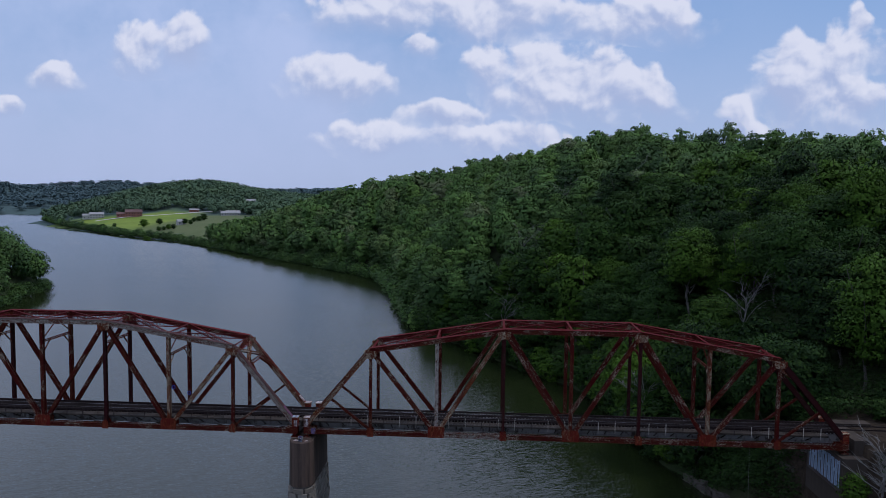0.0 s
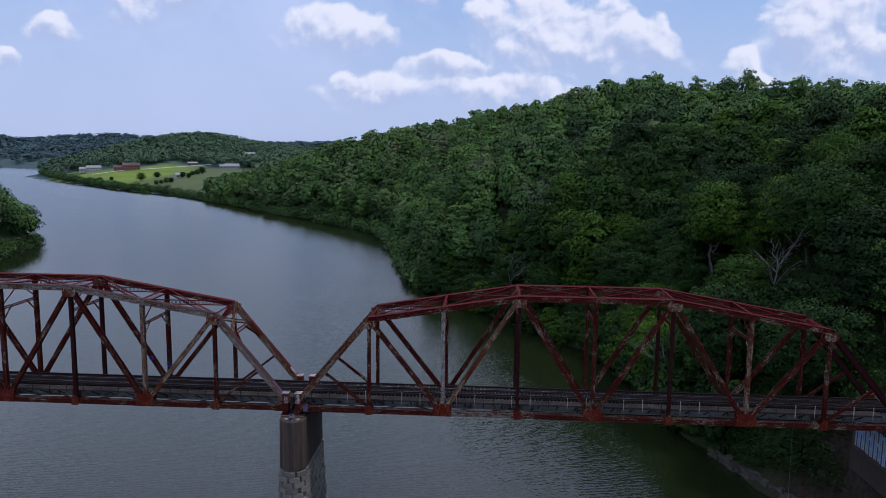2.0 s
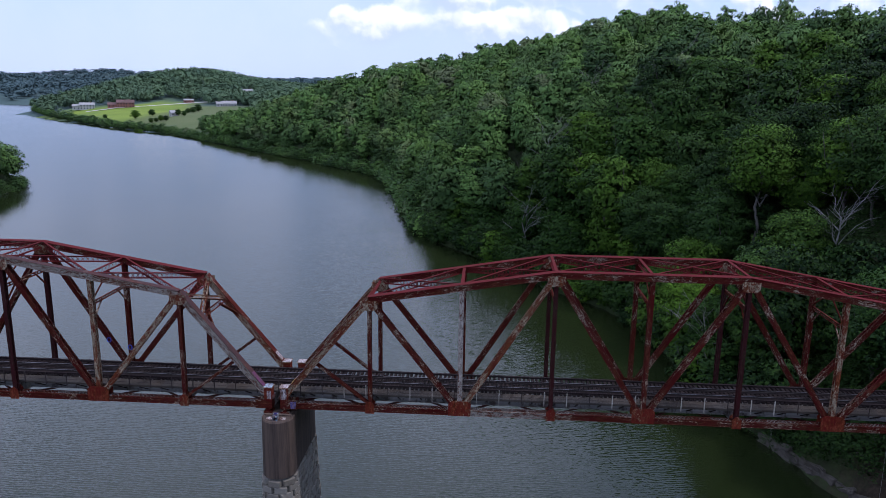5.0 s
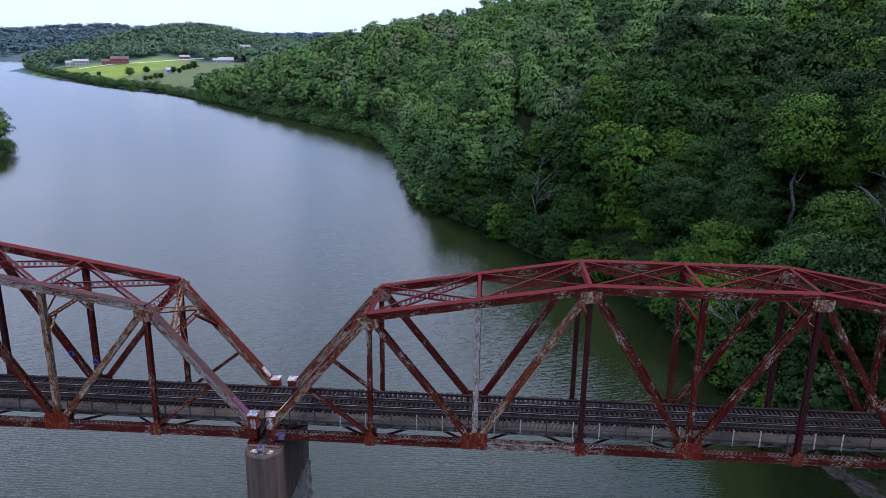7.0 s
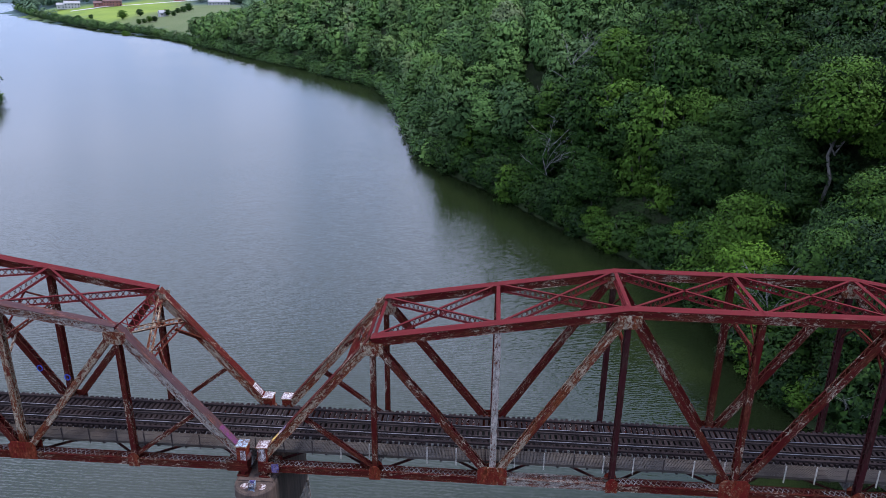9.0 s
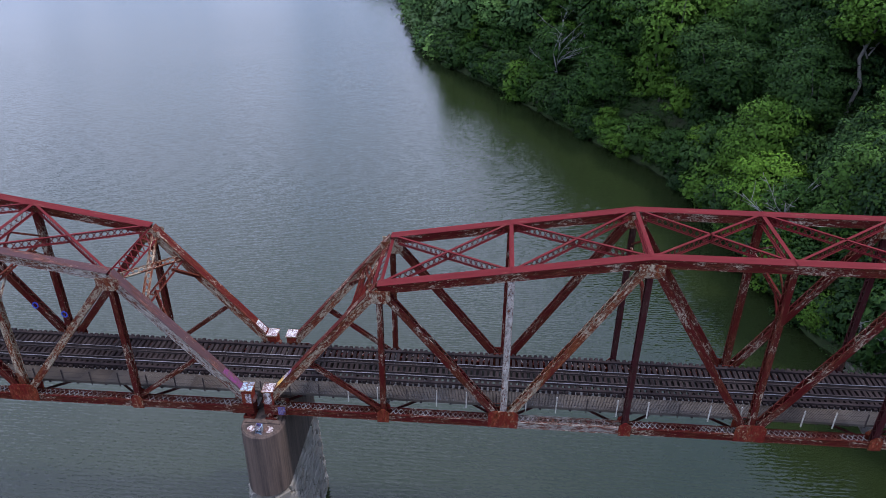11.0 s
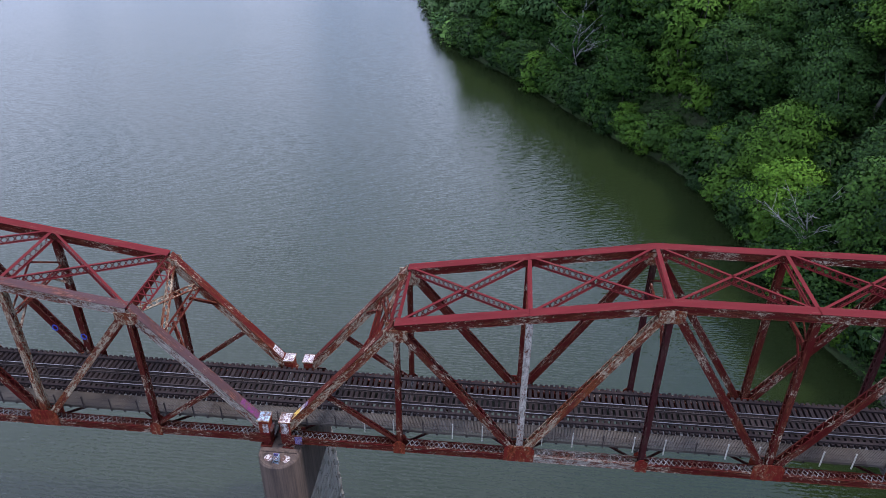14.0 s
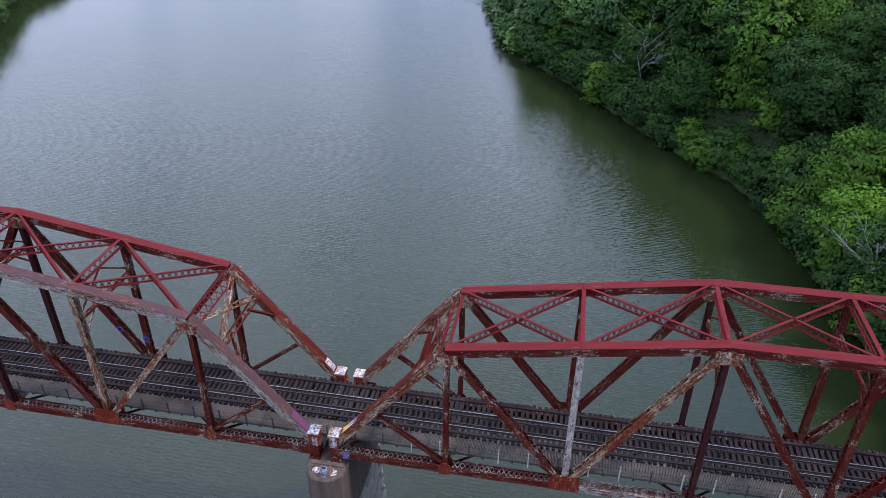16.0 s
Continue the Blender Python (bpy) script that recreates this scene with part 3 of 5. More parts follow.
# the part towards the river and the east is a duller green, the rest brighter
attr = ground_mesh.attributes.new("duller", "FLOAT", "POINT")
attr.data.foreach_set("value", np.maximum(ease(-0.415, -0.405, (GX - 22) / (GY + 89)), 1 - ease(-12, 12, GY - np.interp((GX - 22) / (GY + 89), [-0.6, -0.5, -0.4], [540, 640, 790]))).astype(np.float32).ravel())
attr = ground_mesh.attributes.new("meadow", "FLOAT", "POINT")
attr.data.foreach_set("value", meadow(GX, GY).astype(np.float32).ravel())

bm = bmesh.new()
vs = [bm.verts.new(p) for p in ((-4500, -1400, 0), (4500, -1400, 0), (4500, 4700, 0), (-4500, 4700, 0))]
bm.faces.new(vs)
tagged(mesh_object("water", bm, WATER), "calm green-brown river water with fine ripples", "water", kind="structure")

# ---------------------------------------------------------------- truss bridge
PANEL, HALF = 8.06, 3.12
AXIS = 0.12                                   # the trusses' middle line
BOTTOM, TOP = 15.22, [0, 25.4, 26.75, 28.1, 28.1, 28.1, 26.75, 25.4, 0]
CHORD_W, CHORD_D = 0.62, 0.56


def lacing(bm, m, length, wide, offset, pitch=0.5, double=False, w=0.07, start=0.3):
    """Zigzag flat bars across the open face of a member; m: its frame, offset: the face's height."""
    n = max(2, round((length - 2 * start) / pitch))
    s = (length - 2 * start) / n
    for i in range(n):
        for flip in ((0, 1) if double else (i % 2,)):
            y0, y1 = (-wide / 2, wide / 2) if flip == 0 else (wide / 2, -wide / 2)
            a, b = m @ Vector((start + i * s, y0, offset)), m @ Vector((start + (i + 1) * s, y1, offset))
            bar(bm, a, b, w, 0.014, side=m.to_3x3() @ Vector((0, 0, 1)).cross(Vector((s, y1 - y0, 0))))


def box_chord(a, b):
    """A riveted box: cover plate, two webs with edge angles, laced below."""
    bm = bmesh.new()
    m, n = along(a, b)
    box(bm, m @ at(n / 2, 0, CHORD_D / 2 + 0.012), n + 0.06, CHORD_W + 0.12, 0.03, 1)
    for s in (-1, 1):
        box(bm, m @ at(n / 2, s * CHORD_W / 2 * 0.92, 0), n, 0.035, CHORD_D)
        for e in (-1, 1):
            box(bm, m @ at(n / 2, s * (CHORD_W / 2 * 0.92 + 0.045), e * (CHORD_D / 2 - 0.015)), n, 0.09, 0.022)
            box(bm, m @ at(n / 2, s * (CHORD_W / 2 * 0.92 + 0.022), e * (CHORD_D / 2 - 0.06)), n, 0.016, 0.09)
    lacing(bm, m, n, CHORD_W * 0.9, -CHORD_D / 2, 0.5, w=0.06)
    return bm


def laced_member(a, b, deep, wide, side=(0, 1, 0), double=False, pitch=0.42):
    """Two channels with flat-bar lacing on both open faces."""
    bm = bmesh.new()
    m, n = along(a, b, side)
    for s in (-1, 1):
        box(bm, m @ at(n / 2, s * wide / 2, 0), n, 0.03, deep)
        for e in (-1, 1):
            box(bm, m @ at(n / 2, s * (wide / 2 - 0.045), e * (deep / 2 - 0.012)), n, 0.09, 0.024)
    for e in (-1, 1):
        lacing(bm, m, n, wide * 0.92, e * (deep / 2 + 0.008), pitch, double, start=0.35)
    return bm


def lattice_girder(a, b, deep, flange=0.2, pitch=0.5, side=(0, 0, 1), w=0.055):
    """Two flanges of angle pairs with crossed flat bars between."""
    bm = bmesh.new()
    m, n = along(a, b, (Vector(b) - Vector(a)).cross(Vector(side)))
    # m: x along, y across, z in the depth
    for e in (-1, 1):
        box(bm, m @ at(n / 2, 0, e * deep / 2), n, flange, 0.022)
        box(bm, m @ at(n / 2, 0, e * (deep / 2 - 0.05)), n, 0.04, 0.09)
    k = max(2, round(n / pitch))
    s = n / k
    for i in range(k):
        for flip in (1, -1):
            a2, b2 = m @ Vector((i * s, 0.012 * flip, -flip * deep / 2)), m @ Vector(((i + 1) * s, 0.012 * flip, flip * deep / 2))
            bar(bm, a2, b2, w, 0.012, side=m.to_3x3() @ Vector((flip * deep, 0, -s)))
    return bm


def gusset(x, y, z, w, h, s, top=False):
    """A plate on one face of a joint, with clipped corners and rivet rows."""
    bm = bmesh.new()
    c = 0.28
    prof = [(-w / 2, -h / 2), (w / 2, -h / 2), (w / 2, h / 2 - c), (w / 2 - c, h / 2), (-w / 2 + c, h / 2), (-w / 2, h / 2 - c)]
    if top:
        prof = [(px, -pz) for px, pz in prof][::-1]
    yo = y + s * (CHORD_W / 2 + 0.075)
    grain = bm.verts.layers.float_vector.new("grain")
    f0 = [bm.verts.new((x + px, yo - 0.018, z + pz)) for px, pz in prof]
    f1 = [bm.verts.new((x + px, yo + 0.018, z + pz)) for px, pz in prof]
    for v in f0 + f1:
        v[grain] = (v.co.z * 1.0, v.co.x * 0.6 + y, v.co.y)
    bm.faces.new(f0)
    bm.faces.new(f1[::-1])
    for i in range(len(prof)):
        j = (i + 1) % len(prof)
        bm.faces.new((f0[j], f0[i], f1[i], f1[j]))
    rivets = bmesh.new()
    for i in range(int(w / 0.14)):
        for k in range(int(h / 0.3)):
            box(rivets, at(x - w / 2 + 0.1 + i * 0.14, yo + s * 0.024, z - h / 2 + 0.12 + k * 0.3), 0.04, 0.02, 0.04)
    return bm, rivets


def truss_span():
    span = thing("truss_bridge", (0, 0, 0), "rusty red riveted steel through-truss railway span over the river", "bridge", "bridge spans")
    X = [i * PANEL for i in range(9)]
    for y in (-HALF, HALF):
        top = [Vector((X[i], y, TOP[i])) for i in range(9)]
        bot = [Vector((X[i], y, BOTTOM)) for i in range(9)]
        top[0], top[8] = Vector((X[0], y, BOTTOM + 0.5)), Vector((X[8], y, BOTTOM + 0.5))
        for i in range(8):
            name = "end_post" if i in (0, 7) else "top_chord"
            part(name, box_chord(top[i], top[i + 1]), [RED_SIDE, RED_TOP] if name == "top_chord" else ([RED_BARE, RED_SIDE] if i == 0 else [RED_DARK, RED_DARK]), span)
        # bottom chord: twin plates, laced above and below
        for i in range(8):
            bm = bmesh.new()
            m, n = along(bot[i], bot[i + 1])
            for s in (-1, 1):
                box(bm, m @ at(n / 2, s * 0.3, 0), n, 0.04, 0.52)
                for e in (-1, 1):
                    box(bm, m @ at(n / 2, s * 0.34, e * 0.248), n, 0.10, 0.024)
                    box(bm, m @ at(n / 2, s * 0.255, e * 0.248), n, 0.08, 0.024)
            lacing(bm, m, n, 0.54, -0.272, 0.30, False, 0.075, 0.5)
            plain = len(bm.faces)
            lacing(bm, m, n, 0.54, 0.272, 0.34, True, 0.055, 0.5)
            for k, f in enumerate(bm.faces):
                f.material_index = int(k >= plain)
            part("bottom_chord", bm, [PALE_SIDE if i == 2 and y < 0 else RED_SIDE, LACING_PALE], span)
        for i, j in ((1, 2), (3, 2), (3, 4), (5, 4), (5, 6), (7, 6)):
            a, b = top[i], bot[j]
            part("diagonal", laced_member(a, b, 0.46, 0.5), ((RED_BARE if (i, j) == (3, 2) else RED_SIDE) if y < 0 else RED_SIDE), span)
        for i in range(1, 8):
            deep = 0.34 if i % 2 else 0.40
            part("vertical", laced_member(bot[i], top[i], deep, 0.46), RED_DARK if i in (3, 5) else (PALE_STEEL if i == 2 and y < 0 else RED_BARE if i == 6 and y < 0 else RED_SIDE), span)
        # sub-struts that steady the end posts
        for i, j in ((0, 1), (8, 7)):
            mid = top[i].lerp(top[j], 0.38)
            part("sub_strut", laced_member(mid, bot[j] + Vector((0, 0, 0.3)), 0.24, 0.3), RED_SIDE, span)
        for i in range(1, 8):
            big = i in (2, 4, 6)
            for s in (-1, 1):
                plate, rivets = gusset(X[i], y, BOTTOM + (0.42 if big else 0.15), 2.0 if big else 0.8, 1.4 if big else 1.1, s)
                tagged(part("rivets", rivets, RED_JOINT, part("gusset", plate, RED_JOINT, span)), kind="stuff")
                if i % 2:
                    plate, rivets = gusset(X[i], y, TOP[i] - 0.50, 1.5, 0.9, s, True)
                    worn = RED_BARE if i in (1, 3, 5, 7) else RED_JOINT
                    tagged(part("rivets", rivets, worn, part("gusset", plate, worn, span)), kind="stuff")
        for i, sx in ((0, 1), (8, -1)):
            bm = bmesh.new()
            xe = X[i] - sx * 0.10

            def slab(xa, xb, ya, yb, za, zb):
                block(bm, min(xe + sx * xa, xe + sx * xb), max(xe + sx * xa, xe + sx * xb), y + ya, y + yb, za, zb)
            slab(0, 1.5, -0.43, -0.39, BOTTOM - 0.3, BOTTOM + 0.55)
            slab(0, 1.5, 0.39, 0.43, BOTTOM - 0.3, BOTTOM + 0.55)
            slab(0, 0.05, -0.39, 0.39, BOTTOM - 0.3, BOTTOM + 0.55)
            slab(0, 1.5, -0.39, 0.39, BOTTOM - 0.3, BOTTOM - 0.26)
            shoe = part("end_shoe", bm, RED_SIDE, span)
            bm = bmesh.new()
            slab(0.02, 0.70, -0.40, 0.40, BOTTOM + 0.55, BOTTOM + 1.66)
            part("end_box", bm, RED_JOINT, span)
            bm = bmesh.new()
            slab(-0.05, 0.80, -0.48, 0.48, BOTTOM + 1.66, BOTTOM + 1.74)
            part("cap_plate", bm, RED_BARE, span)
            bm = bmesh.new()
            slab(0.25, 0.55, -0.36, 0.36, BOTTOM - 0.62, BOTTOM - 0.3)
            part("bearing", bm, RED_SIDE, span)
            bm = bmesh.new()
            slab(0.0, 0.8, -0.46, 0.46, BOTTOM - 0.72, BOTTOM - 0.62)
            part("bearing_plate", bm, RED_SIDE, span)
    # cross members of the top
    for i in range(1, 8):
        z = TOP[i] + 0.02
        if i in (1, 7):
            continue
        bm = lattice_girder((X[i], -HALF, z - 0.04), (X[i], HALF, z - 0.04), 0.6, 0.26, 0.6)
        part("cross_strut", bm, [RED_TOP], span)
        zl = z - 2.6
        part("sway_strut", lattice_girder((X[i], -HALF, zl), (X[i], HALF, zl), 0.3, 0.16, 0.5), RED_SIDE, span)
        for s in (-1, 1):
            bm = bmesh.new()
            bar(bm, (X[i], s * HALF, zl - 1.6), (X[i], s * (HALF - 1.7), zl), 0.14, 0.1)
            bar(bm, (X[i], s * HALF, zl + 0.2), (X[i], 0, z - 0.4), 0.12, 0.08)
            part("sway_brace", bm, RED_SIDE, span)
    for i in range(1, 7):
        za, zb = TOP[i] + 0.02, TOP[i + 1] + 0.02
        for s in (-1, 1):
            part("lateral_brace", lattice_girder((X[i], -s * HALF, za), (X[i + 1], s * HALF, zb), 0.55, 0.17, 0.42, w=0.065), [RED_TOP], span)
    # portals in the plane of the end posts
    for i, j in ((0, 1), (8, 7)):
        a, b = Vector((X[i], 0, BOTTOM + 0.5)), Vector((X[j], 0, TOP[j]))
        up = (b - a).normalized()
        nrm = up.cross(Vector((0, 1, 0)))
        p0, p1 = b - up * 0.35, b - up * 2.9
        w = Vector((0, HALF, 0))
        part("portal_strut", lattice_girder(p0 - w, p0 + w, 0.95, 0.22, 0.75, up, 0.085), RED_TOP, span)
        part("portal_strut", lattice_girder(p1 - w, p1 + w, 0.45, 0.24, 0.5, up), RED_SIDE, span)
        for s in (-1, 1):
            part("portal_brace", lattice_girder(p0 - w * s, p1 + w * s, 0.4, 0.2, 0.5, up), RED_SIDE, span)
            bm = bmesh.new()
            bar(bm, p1 - up * 2.2 + w * s, p1 + w * s * 0.45, 0.24, 0.14, nrm)
            part("portal_knee", bm, RED_SIDE, span)
    # floor system
    for i in range(9):
        bm = bmesh.new()
        block(bm, X[i] - 0.02, X[i] + 0.02, -HALF + 0.3, HALF - 0.3, 15.0, 16.05)
        for z in (15.0, 16.05):
            block(bm, X[i] - 0.2, X[i] + 0.2, -HALF + 0.3, HALF - 0.3, z - 0.02, z + 0.02)
        for k in range(-4, 5):
            block(bm, X[i] - 0.12, X[i] + 0.12, k * 0.6 - 0.02, k * 0.6 + 0.02, 15.02, 16.03)
        part("floor_beam", bm, GIRDER, span)
    for y in (-1.15, 1.2):
        for i in range(8):
            bm = bmesh.new()
            block(bm, X[i] + 0.03, X[i + 1] - 0.03, y - 0.012, y + 0.012, 15.1, 16.18)
            for z in (15.1, 16.2):
                block(bm, X[i] + 0.03, X[i + 1] - 0.03, y - 0.17, y + 0.17, z - 0.02, z + 0.02)
            for k in range(1, 5):
                block(bm, X[i] + k * PANEL / 5 - 0.045, X[i] + k * PANEL / 5 + 0.045, y - 0.15, y + 0.15, 15.12, 16.18)
            part("stringer", bm, GIRDER, span, "grey-painted plate stringer with stiffeners")
    for i in range(8):
        for s in (-1, 1):
            bm = bmesh.new()
            bar(bm, (X[i], -s * (HALF - 0.3), 14.98), (X[i + 1], s * (HALF - 0.3), 14.98), 0.16, 0.1, (0, 0, 1))
            part("bottom_lateral", bm, RED_DARK, span)
    return span


SPAN_X = 0.25
span = truss_span()
span.location = (SPAN_X, AXIS, 0)
GAP = 0.95
left_span = copy_thing(span, pose(SPAN_X - GAP - 8 * PANEL, AXIS, 0))
# the paint of the left span is bleached along its near chord
for ob in left_span.children:
    xs = [v.co.x for v in ob.data.vertices]
    mid_x, mid_y = (min(xs) + max(xs)) / 2, ob.data.vertices[0].co.y
    if mid_y < 0 and mid_x > 3 * PANEL and ob.name.split(".")[0] in ("top_chord", "end_post"):
        for slot, mt in zip(ob.material_slots, (PALE_SIDE, FADED_TOP)):
            slot.link = "OBJECT"
            slot.material = mt
    elif (ob.name.split(".")[0] == "end_post" and mid_x > 3 * PANEL) or (ob.name.split(".")[0] == "diagonal" and mid_y < 0 and mid_x > 6.3 * PANEL):
        for slot, mt in zip(ob.material_slots, (RED_BARE, RED_SIDE)):
            slot.link = "OBJECT"
            slot.material = mt
    elif ob.name.split(".")[0] == "vertical" and mid_y < 0 and abs(mid_x - 2 * PANEL) < 0.5:
        ob.material_slots[0].link = "OBJECT"
        ob.material_slots[0].material = RED_SIDE
    elif ob.name.split(".")[0] == "portal_brace" and mid_x > 4 * PANEL:
        ob.material_slots[0].link = "OBJECT"
        ob.material_slots[0].material = RED_BARE

# ---------------------------------------------------------------- track
TRACK_X0, TRACK_X1 = SPAN_X - GAP - 8 * PANEL, SPAN_X + 8 * PANEL
track = thing("railway_track", (0, 0.25, 16.22), "single railway track on dark timber bridge sleepers", "railway track")


def rail(y, z, wide, tall, x0, x1, head):
    bm = bmesh.new()
    block(bm, x0, x1, y - wide / 2, y + wide / 2, z, z + 0.02)
    block(bm, x0, x1, y - 0.012, y + 0.012, z + 0.02, z + tall - 0.04)
    block(bm, x0, x1, y - 0.036, y + 0.036, z + tall - 0.04, z + tall - 0.003)
    if head:
        block(bm, x0, x1, y - 0.026, y + 0.026, z + tall - 0.003, z + tall, 1)
    return bm


for y, head in ((-0.735, 1), (0.735, 1), (-0.42, 0), (0.42, 0)):
    part("rail" if head else "guard_rail", rail(y, 0.24, 0.13, 0.17 if head else 0.15, TRACK_X0, TRACK_X1 + 60 * head, head), [RAIL, RAIL_HEAD], track)
for y in (-1.28, 1.95):
    for k in range(0, 34):
        x0 = TRACK_X0 + k * 3.9
        if x0 > TRACK_X1:
            break
        bm = bmesh.new()
        block(bm, x0, min(x0 + 3.88, TRACK_X1), y - 0.1, y + 0.1, 0.24, 0.38)
        part("guard_timber", bm, TIMBER, track)

sleeper_mesh = None
rng = random.Random(4)
n_sleepers = int((TRACK_X1 - TRACK_X0 - 0.3) / 0.40)
for i in range(n_sleepers):
    if sleeper_mesh is None:
        bm = bmesh.new()
        block(bm, -0.115, 0.115, -1.5, 2.45, 0, 0.24)
        o = part("sleeper", bm, TIMBER, track)
        sleeper_mesh = o.data
    else:
        o = new("sleeper", sleeper_mesh)
        o.parent = track
    o.location = (TRACK_X0 + 0.3 + i * 0.40 + rng.uniform(-0.03, 0.03), rng.uniform(-0.06, 0.06), 0)
    o.rotation_euler = (0, 0, rng.uniform(-0.015, 0.015))

# ---------------------------------------------------------------- walkway beside the track
walkway = thing("walkway", (0, -0.1, 16.1), "weathered grey metal grating walkway with short posts", "walkway")
panel_mesh = bracket_mesh = post_mesh = None
n_panels = int((TRACK_X1 - TRACK_X0) / 2.0)
for i in range(n_panels):
    x = TRACK_X0 + 1.0 + i * 2.0
    if panel_mesh is None:
        bm = bmesh.new()
        for k in range(20):
            block(bm, -0.99 + k * 0.1, -0.99 + k * 0.1 + 0.07, -2.56, -1.22, 0.20, 0.24)
        for y in (-2.56, -1.9, -1.24):
            block(bm, -0.99, 0.99, y - 0.02, y + 0.02, 0.14, 0.19)
        block(bm, -0.995, 0.995, -2.59, -2.565, 0.08, 0.27)
        o = part("grating_panel", bm, GRATING, walkway)
        panel_mesh = o.data
    else:
        o = new("grating_panel", panel_mesh)
        o.parent = walkway
    o.location = (x, 0, rng.uniform(-0.012, 0.012))
    if bracket_mesh is None:
        bm = bmesh.new()
        block(bm, -0.07, 0.07, -2.62, -1.1, 0.0, 0.13)
        bar(bm, (0, -2.5, 0.0), (0, -1.15, -0.75), 0.08, 0.08)
        b = part("bracket", bm, TIMBER, walkway)
        bracket_mesh = b.data
    else:
        b = new("bracket", bracket_mesh)
        b.parent = walkway
    b.location = (x - 1.0, 0, 0)
for i in range(int((TRACK_X1 - TRACK_X0) / 2.0)):
    x = TRACK_X0 + 1.05 + i * 2.0
    bm = bmesh.new()
    white = x > 2.0 and i % 3 != 1
    block(bm, -0.035, 0.035, -2.66, -2.59, -0.2 if white else 0.0, 1.15)
    p = part("post", bm, WHITE_POST if white else RAIL, walkway, "white-painted post" if white else "dark steel post")
    p.location = (x, 0, 0)
for z in (0.55, 0.95):
    bm = bmesh.new()
    tube(bm, (TRACK_X0 + 1, -2.625, z), (TRACK_X1 - 1, -2.625, z), 0.012, 0.012, 5)
    part("cable", bm, RAIL, walkway)

# ---------------------------------------------------------------- piers and abutment
def stadium(length, radius, n=14):
    pts = []
    for k in range(n + 1):
        a = math.pi + math.pi * k / n
        pts.append((radius * math.cos(a), -length / 2 + radius * math.sin(a)))
    for k in range(n + 1):
        a = math.pi * k / n
        pts.append((radius * math.cos(a), length / 2 + radius * math.sin(a)))
    return pts


def prism(bm, prof0, prof1, z0, z1, mat=0):
    a = [bm.verts.new((x, y, z0)) for x, y in prof0]
    b = [bm.verts.new((x, y, z1)) for x, y in prof1]
    n = len(a)
    for i in range(n):
        j = (i + 1) % n
        bm.faces.new((a[i], a[j], b[j], b[i])).material_index = mat
    bm.faces.new(a[::-1]).material_index = mat
    bm.faces.new(b).material_index = mat


PIER_TOP, JACKET = 14.4, 8.9


def river_pier(x):
    pier = thing("bridge_pier", (x, 0, 0), "round-nosed bridge pier, stained concrete jacket on pale stone masonry", "bridge pier", "bridge piers")
    bm = bmesh.new()
    prism(bm, stadium(7.4, 1.50), stadium(7.4, 1.45), JACKET, PIER_TOP - 0.12)
    prism(bm, stadium(7.4, 1.45), stadium(7.36, 1.38), PIER_TOP - 0.12, PIER_TOP)
    part("jacket", bm, CONCRETE, pier)
    for y in (AXIS - HALF, AXIS + HALF):
        bm = bmesh.new()
        block(bm, -1.25, 1.25, y - 0.8, y + 0.8, PIER_TOP, PIER_TOP + 0.1)
        part("bearing_pad", bm, CONCRETE, pier)
    bm = bmesh.new()
    prism(bm, stadium(7.5, 1.95), stadium(7.4, 1.28), -5.0, JACKET)
    part("core", bm, MORTAR, pier)
    return pier


pier = river_pier(0.0)

for k, (x, y, rr, mt) in enumerate(((-0.6, -4.3, 0.3, PAINT_WHITE), (0.6, -4.3, 0.32, PAINT_WHITE))):
    bm = bmesh.new()
    bmesh.ops.create_circle(bm, cap_ends=True, segments=14, radius=rr, matrix=at(x, y, PIER_TOP + 0.005))
    part("paint_patch", bm, mt, pier, "faded spray paint patch")
crate = thing("crate", (0.05, -4.6, PIER_TOP), "small open pale crate standing on the pier nose", "crate")
for name, args in (("base", (-0.22, 0.22, -0.2, 0.2, 0, 0.05)), ("side", (-0.22, -0.17, -0.2, 0.2, 0.05, 0.6)), ("side", (0.17, 0.22, -0.2, 0.2, 0.05, 0.6)), ("back", (-0.17, 0.17, 0.15, 0.2, 0.05, 0.6)), ("shelf", (-0.17, 0.17, -0.2, 0.15, 0.32, 0.36))):
    bm = bmesh.new()
    block(bm, *args)
    part(name, bm, PAINT_CAP if name != "back" else PAINT_BLUE, crate)

# abutment: a seat, a back wall and a painted front face
abutment = thing("abutment", (TRACK_X1, 0, 0), "mottled concrete bridge abutment darkened to look shaded, with painted front face", "abutment")
bm = bmesh.new()
block(bm, -1.1, 2.4, -4.6, 4.6, 7.5, 14.35)
part("seat", bm, SHADED_CONCRETE, abutment)
bm = bmesh.new()
block(bm, 0.75, 2.4, -3.4, 4.6, 14.35, 16.15)
part("back_wall", bm, SHADED_CONCRETE, abutment)
for s in (-1, 1):
    bm = bmesh.new()
    block(bm, 2.4, 5.0, s * 4.3 - 0.3, s * 4.3 + 0.3, 9.0, 15.4)
    part("wing_wall", bm, SHADED_CONCRETE, abutment)
bm = bmesh.new()
block(bm, -1.125, -1.1, -4.2, 4.2, 10.2, 14.2)
part("mural_ground", bm, PAINT_BLACK, abutment)
